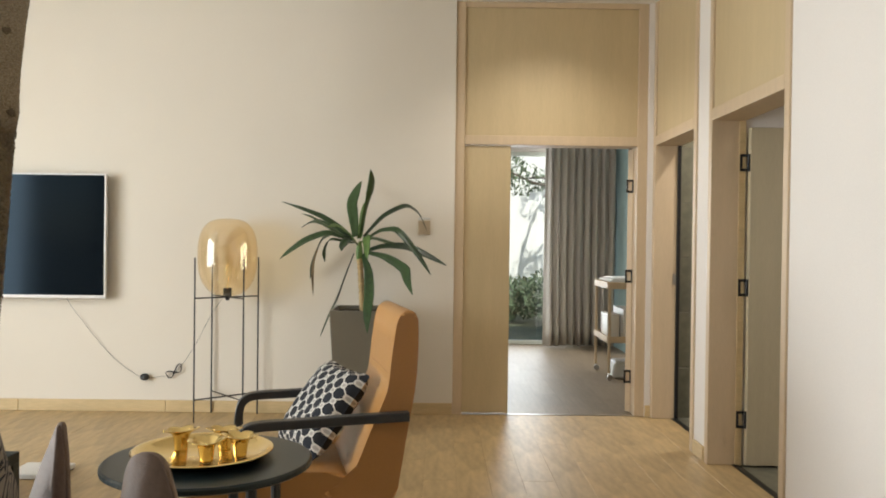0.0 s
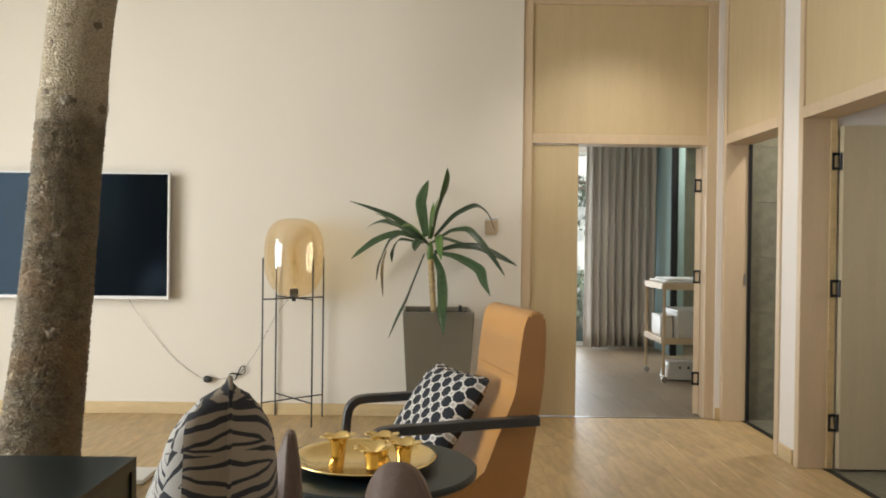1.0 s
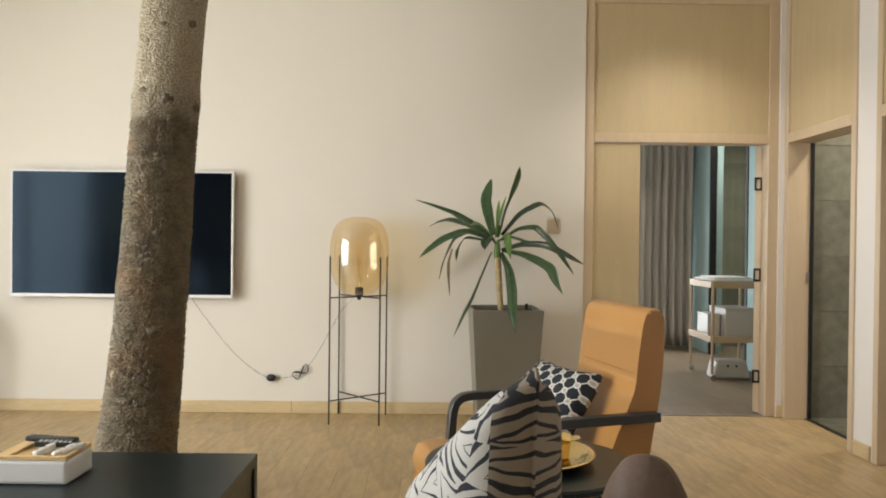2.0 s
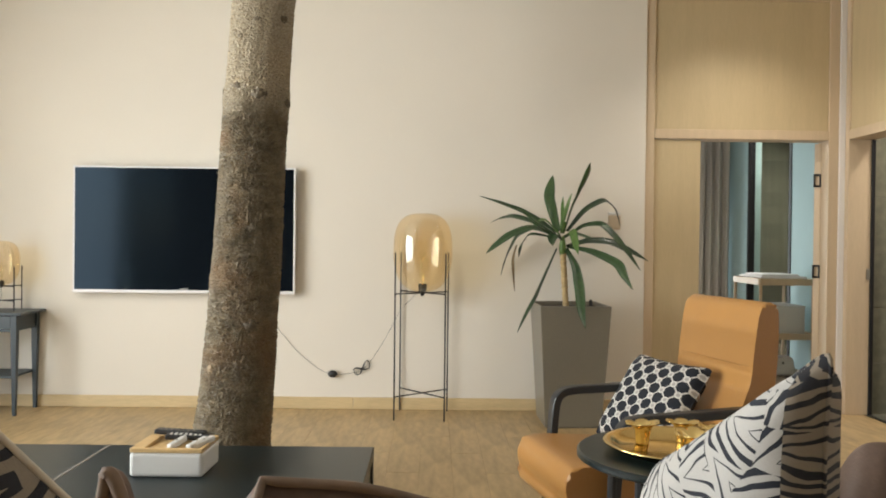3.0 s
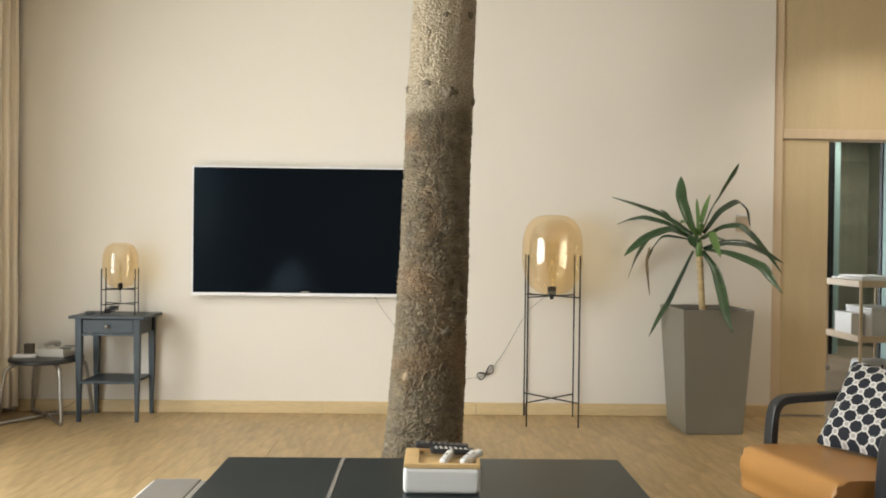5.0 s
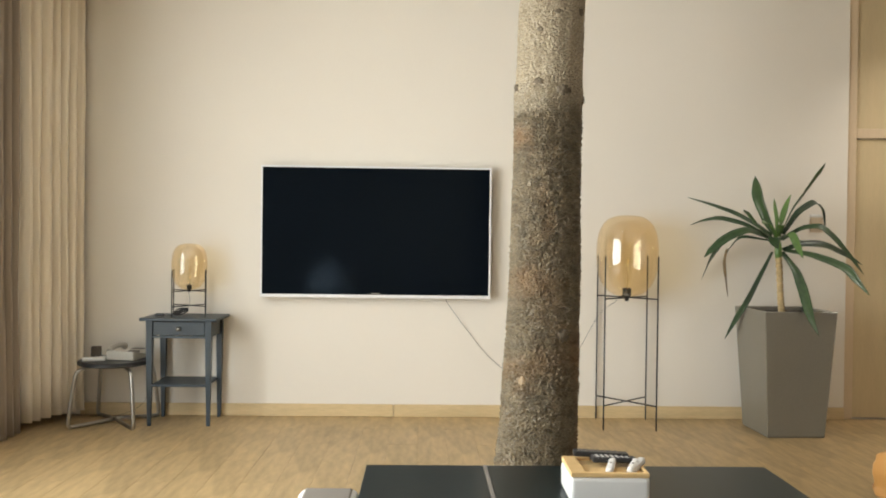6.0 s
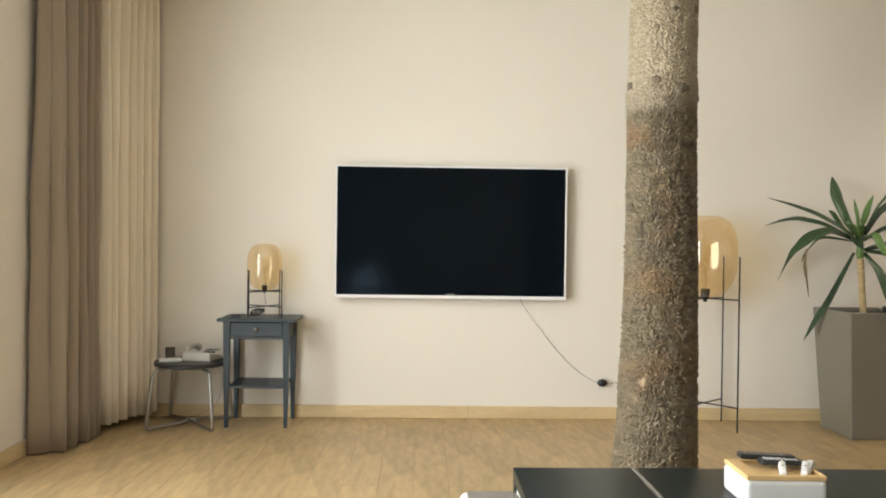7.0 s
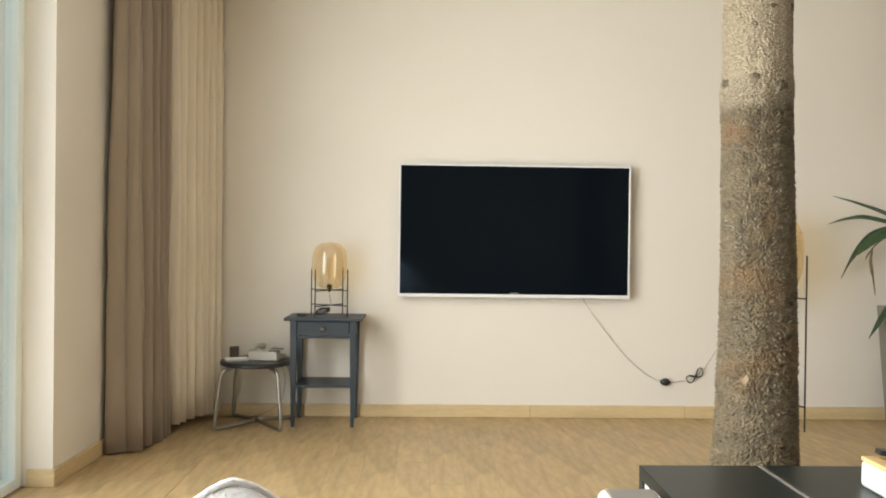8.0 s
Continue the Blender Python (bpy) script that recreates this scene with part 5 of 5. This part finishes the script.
sling_chair(pose(-2.86, 1.12, 0), low_rim, (0, 0, 0.42), "brown suede sling chair")
cushion("cushion", look((-2.82, 0.88, 0.77), (-2.70, -0.6, 0.77)) @ pose(0, 0, 0, -90, 0, 0) @ pose(0, 0, 0, -8, 45, 0), 0.43, 0.12, M_PRINT2, "tan cushion with black brush strokes", M_PIPING)
sling_chair(pose(-4.0, 1.35, 0), low_rim, (0, 0, 0.42), "brown suede sling chair")
cushion("cushion", look((-3.97, 1.19, 0.682), (-3.8, -0.6, 0.682)) @ pose(0, 0, 0, -90, 0, 0) @ pose(0, 0, 0, -10, 45, 0), 0.48, 0.26, M_TOWEL, "plain white soft cushion", M_TOWEL, corner=6)

# ---- bedroom trolley ----


def trolley():
    t = thing("trolley", pose(2.0, 7.88, 0), "pale wooden changing trolley with two shelves on castors", "trolley")
    w, d = 0.52, 0.66
    for z in (0.36, 0.87):
        part("shelf", boxbm(-w / 2, w / 2, -d / 2, d / 2, z + 0.01, z + 0.03), M_CASING, t)
        for s in (-1, 1):
            part("shelf_rail", boxbm(-w / 2, w / 2, s * d / 2 - 0.01, s * d / 2 + 0.01, z, z + 0.06, bevel=0.003), M_CASING, t)
            part("shelf_rail", boxbm(s * w / 2 - 0.01, s * w / 2 + 0.01, -d / 2 + 0.011, d / 2 - 0.011, z, z + 0.06, bevel=0.003), M_CASING, t)
    for sx in (-1, 1):
        for sy in (-1, 1):
            x, y = sx * (w / 2 - 0.012), sy * (d / 2 - 0.012)
            part("leg", tube(bmesh.new(), [(x, y, 0.07), (x, y, 0.93)], 0.015, 10), M_CASING, t, "pale wooden post")
            wh = lathe(bmesh.new(), [(0, -0.01), (0.028, -0.01), (0.03, 0), (0.028, 0.01), (0, 0.01)], 18)
            bmesh.ops.rotate(wh, cent=(0, 0, 0), matrix=Matrix.Rotation(radians(90), 3, "X"), verts=wh.verts)
            bmesh.ops.translate(wh, vec=(x + 0.01, y, 0.03), verts=wh.verts)
            part("castor", wh, M_STEEL, t, "small steel castor")
    tw = thing("towel", pose(1.98, 7.86, 0.93), "folded white towel on the trolley", "towel")
    bm = bmesh.new()
    box(bm, -0.22, 0.22, -0.28, 0.28, 0, 0.022, bevel=0.01, seg=3)
    part("lower_fold", bm, M_TOWEL, tw, smooth=True)
    part("upper_fold", boxbm(-0.19, 0.16, -0.24, 0.2, 0.022, 0.042, bevel=0.009, seg=3), M_TOWEL, tw, smooth=True)
    for x0, x1, y0, y1, h in ((-0.22, -0.10, -0.1, 0.22, 0.20), (-0.09, 0.22, -0.22, 0.25, 0.26)):
        b = thing("storage_box", pose(2.0, 7.88, 0.39), "white storage box on the lower shelf", "box")
        part("body", boxbm(x0, x1, y0, y1, 0, h, bevel=0.008), M_WHITEPL, b)
        part("lid", boxbm(x0 - 0.003, x1 + 0.003, y0 - 0.003, y1 + 0.003, h, h + 0.02, bevel=0.004), M_WHITEPL, b)
    ss = thing("step_stool", pose(1.98, 7.78, 0), "white plastic step stool under the trolley", "step stool")
    bm = bmesh.new()
    prism(bm, [(-0.18, 0), (-0.145, 0.17), (0.145, 0.17), (0.18, 0)], -0.11, 0.11, 0.025)
    part("body", bm, M_WHITEPL, ss)
    part("tread", boxbm(-0.14, 0.14, -0.09, 0.09, 0.17, 0.174), M_TOWEL, ss)
    for hx in (-0.04, 0.04):
        part("grip_hole", lathe(bmesh.new(), [(0, 0), (0.012, 0), (0.012, 0.004), (0, 0.004)], 12), M_DARKPL, ss).matrix_basis = pose(hx, -0.112, 0.125, 90, 0, 0)
    return t


trolley()

# ---- recessed ceiling lights, with trims for the added fill lamps too ----
for dx, dy in DOWNLIGHTS_AND_FILLS:
    t = thing("downlight_or_fill", pose(dx, dy, CEIL), "small round recessed ceiling light, one of a set with added fill lamps", "ceiling light", "recessed ceiling lights")
    part("trim_ring", lathe(bmesh.new(), [(0.035, -0.001), (0.05, -0.001), (0.05, -0.006), (0.035, -0.006)], 24), M_WHITEPL, t)

# ---- garden plants ----


def leaf_cloud(bm, centre, radii, count, size, rnd):
    for _ in range(count):
        while True:
            p = Vector((rnd.uniform(-1, 1), rnd.uniform(-1, 1), rnd.uniform(-1, 1)))
            if 0.35 < p.length < 1:
                break
        c = Vector(centre) + Vector((p.x * radii[0], p.y * radii[1], p.z * radii[2]))
        m = Euler((rnd.uniform(0, 6.3), rnd.uniform(0, 6.3), rnd.uniform(0, 6.3))).to_matrix()
        s = size * rnd.uniform(0.5, 1.3)
        vs = [bm.verts.new(c + m @ Vector(q)) for q in ((-s, 0, 0), (0, -s * 0.35, 0.1 * s), (s, 0, 0), (0, s * 0.35, 0.1 * s))]
        bm.faces.new(vs)


def garden_tree(x, y, h, seed, label):
    rnd = random.Random(seed)
    t = thing("tree", pose(x, y, -0.16), label, "tree")
    bm = bmesh.new()
    tube(bm, smooth_path([(0, 0, 0), (0.1, 0, h * 0.3), (0.0, 0.1, h * 0.6), (0.1, 0.1, h * 0.9)], 5), [0.14 - 0.007 * i for i in range(16)], 9)
    tips = []
    for i in range(9):
        a, z = rnd.uniform(0, 6.3), h * rnd.uniform(0.3, 0.85)
        ln = rnd.uniform(0.8, 1.7)
        e = (ln * math.cos(a), ln * math.sin(a), z + rnd.uniform(0.0, 0.6))
        tube(bm, [(0.05, 0.05, z), (e[0] * 0.5, e[1] * 0.5, z + 0.15), e], [0.04, 0.025, 0.01], 6)
        tips.append(e)
    part("trunk", bm, M_TRUNKG, t)
    bm = bmesh.new()
    for e in tips:
        leaf_cloud(bm, e, (0.6, 0.6, 0.35), 260, 0.07, rnd)
    tagged(part("crown", bm, M_FOLIAGE, t), kind="stuff")


def garden_shrub(x, y, r, h, seed):
    rnd = random.Random(seed)
    t = thing("shrub", pose(x, y, -0.16), "leafy green garden shrub", "shrub")
    bm = bmesh.new()
    for i in range(7):
        a = i * 0.9
        tube(bm, [(0, 0, 0), (r * 0.5 * math.cos(a), r * 0.5 * math.sin(a), h * 0.6)], 0.012, 5)
    part("stems", bm, M_TRUNKG, t)
    bm = bmesh.new()
    leaf_cloud(bm, (0, 0, h * 0.55), (r, r, h * 0.5), 900, 0.09, rnd)
    tagged(part("foliage", bm, M_FOLIAGE, t), kind="stuff")


garden_tree(2.7, 16.2, 4.6, 1, "garden tree with open green crown")
garden_tree(-1.5, 17.0, 4.6, 2, "garden tree with open green crown")
garden_shrub(2.35, 14.1, 0.85, 1.0, 3)
garden_shrub(1.45, 14.6, 0.7, 0.8, 4)
garden_shrub(3.3, 14.9, 0.9, 1.2, 5)
garden_tree(-11.0, 8.5, 4.6, 6, "garden tree beyond the deck")
garden_tree(-12.5, 11.5, 5.0, 7, "garden tree beyond the deck")
garden_tree(-13.5, 5.0, 5.0, 8, "garden tree beyond the deck")
garden_shrub(-10.6, 7.2, 0.8, 1.2, 9)
garden_shrub(-10.9, 10.3, 0.9, 1.3, 10)
garden_shrub(-10.8, 4.4, 0.8, 1.1, 11)

# ---- pieces: floor planks, deck boards, stone tiles ----


def piece_mesh(name, sx, sy, sz, material, bevel):
    bm = boxbm(-sx / 2, sx / 2, -sy / 2, sy / 2, -sz, 0, bevel=bevel, seg=1)
    me = bpy.data.meshes.new(name)
    bm.to_mesh(me)
    bm.free()
    me.materials.append(material)
    return me


def stuff_boxes(name, boxes, material, parent):
    """Many plain boxes joined into one mesh."""
    verts, faces = [], []
    for x0, x1, y0, y1, z0, z1 in boxes:
        k = len(verts)
        verts += [(x0, y0, z0), (x1, y0, z0), (x1, y1, z0), (x0, y1, z0), (x0, y0, z1), (x1, y0, z1), (x1, y1, z1), (x0, y1, z1)]
        faces += [(k, k + 3, k + 2, k + 1), (k + 4, k + 5, k + 6, k + 7), (k, k + 1, k + 5, k + 4), (k + 1, k + 2, k + 6, k + 5), (k + 2, k + 3, k + 7, k + 6), (k + 3, k, k + 4, k + 7)]
    me = bpy.data.meshes.new(name)
    me.from_pydata(verts, [], faces)
    me.materials.append(material)
    ob = new(name, me)
    ob.parent = parent
    return tagged(ob, kind="stuff")


PW, PL, GAP = 0.18, 1.22, 0.0007
plank_me = piece_mesh("plank", PW - GAP, PL - GAP, 0.006, M_FLOOR, 0.0008)
rest = []
col = 0
x = -5.70
while x < 1.92:
    off = (col * 0.41) % PL
    y = BACK - off
    while y < FY + 0.01:
        y0, y1 = max(y, BACK), min(y + PL, FY + 0.01)
        x1 = min(x + PW, 1.92)
        if y1 - y0 > 0.03:
            if abs(y1 - y0 - PL) < 1e-6 and x1 - x > PW - 1e-6 and y0 > 1.9:
                ob = new("plank", plank_me)
                ob.parent = floor
                ob.location = ((x + x1) / 2, (y0 + y1) / 2, 0)
            else:
                rest.append((x, x1 - GAP, y0, y1 - GAP, -0.006, 0))
        y += PL
    x += PW
    col += 1
stuff_boxes("planks", rest, M_FLOOR, floor)
rest = []
x, col = -2.45, 0
while x < 3.3:
    y = FY + 0.03 - (col * 0.47) % PL
    while y < BY:
        y0, y1 = max(y, FY + 0.031), min(y + PL, BY)
        if y1 - y0 > 0.03:
            rest.append((x, min(x + PW, 3.3) - GAP, y0, y1 - GAP, -0.006, 0))
        y += PL
    x += PW
    col += 1
stuff_boxes("planks", rest, M_FLOOR2, floor)
stuff_boxes("side_room_floor", [(1.922, 4.5, 2.6, 4.70, -0.006, -0.001), (1.922, 3.3, 4.81, 5.99, -0.006, -0.001)], M_STONE, floor)

board_me = piece_mesh("board", 0.135, 4.4, 0.025, M_DECK, 0.003)
for i in range(25):
    for j in range(4):
        ob = new("board", board_me)
        ob.parent = deck
        ob.location = (-9.4 + i * 0.143, -3.7 + j * 4.41, -0.035)

def tile_wall(parent, axis, at, a0, a1, width, height, z0):
    """Stone tiles in courses on a wall; whole tiles only, each an object on one mesh."""
    me = piece_mesh("tile", width - 0.004, height - 0.004, 0.008, M_STONE, 0.0015)
    for i in range(max(1, int((a1 - a0) / width + 0.01))):
        for j in range(int((CEIL - z0) / height)):
            ob = new("tile", me)
            ob.parent = parent
            c, z = a0 + (i + 0.5) * width, z0 + (j + 0.5) * height
            if axis == "y":
                ob.matrix_world = pose(c, at, z, 90, 0, 0)
            else:
                ob.matrix_world = pose(at, c, z, 90, 0, -90)


tile_wall(bpy.data.objects["wall_bath_north"], "y", 5.986, 1.93, 3.3, 0.68, 0.41, -0.03)
tile_wall(tile_back, "x", BX + 0.891, 8.0, 10.2, 0.73, 0.395, 0.34 - 0.395)
tile_wall(shower_end, "y", 10.191, BX + 0.151, BX + 0.889, 0.738, 0.395, 0.34 - 0.395)
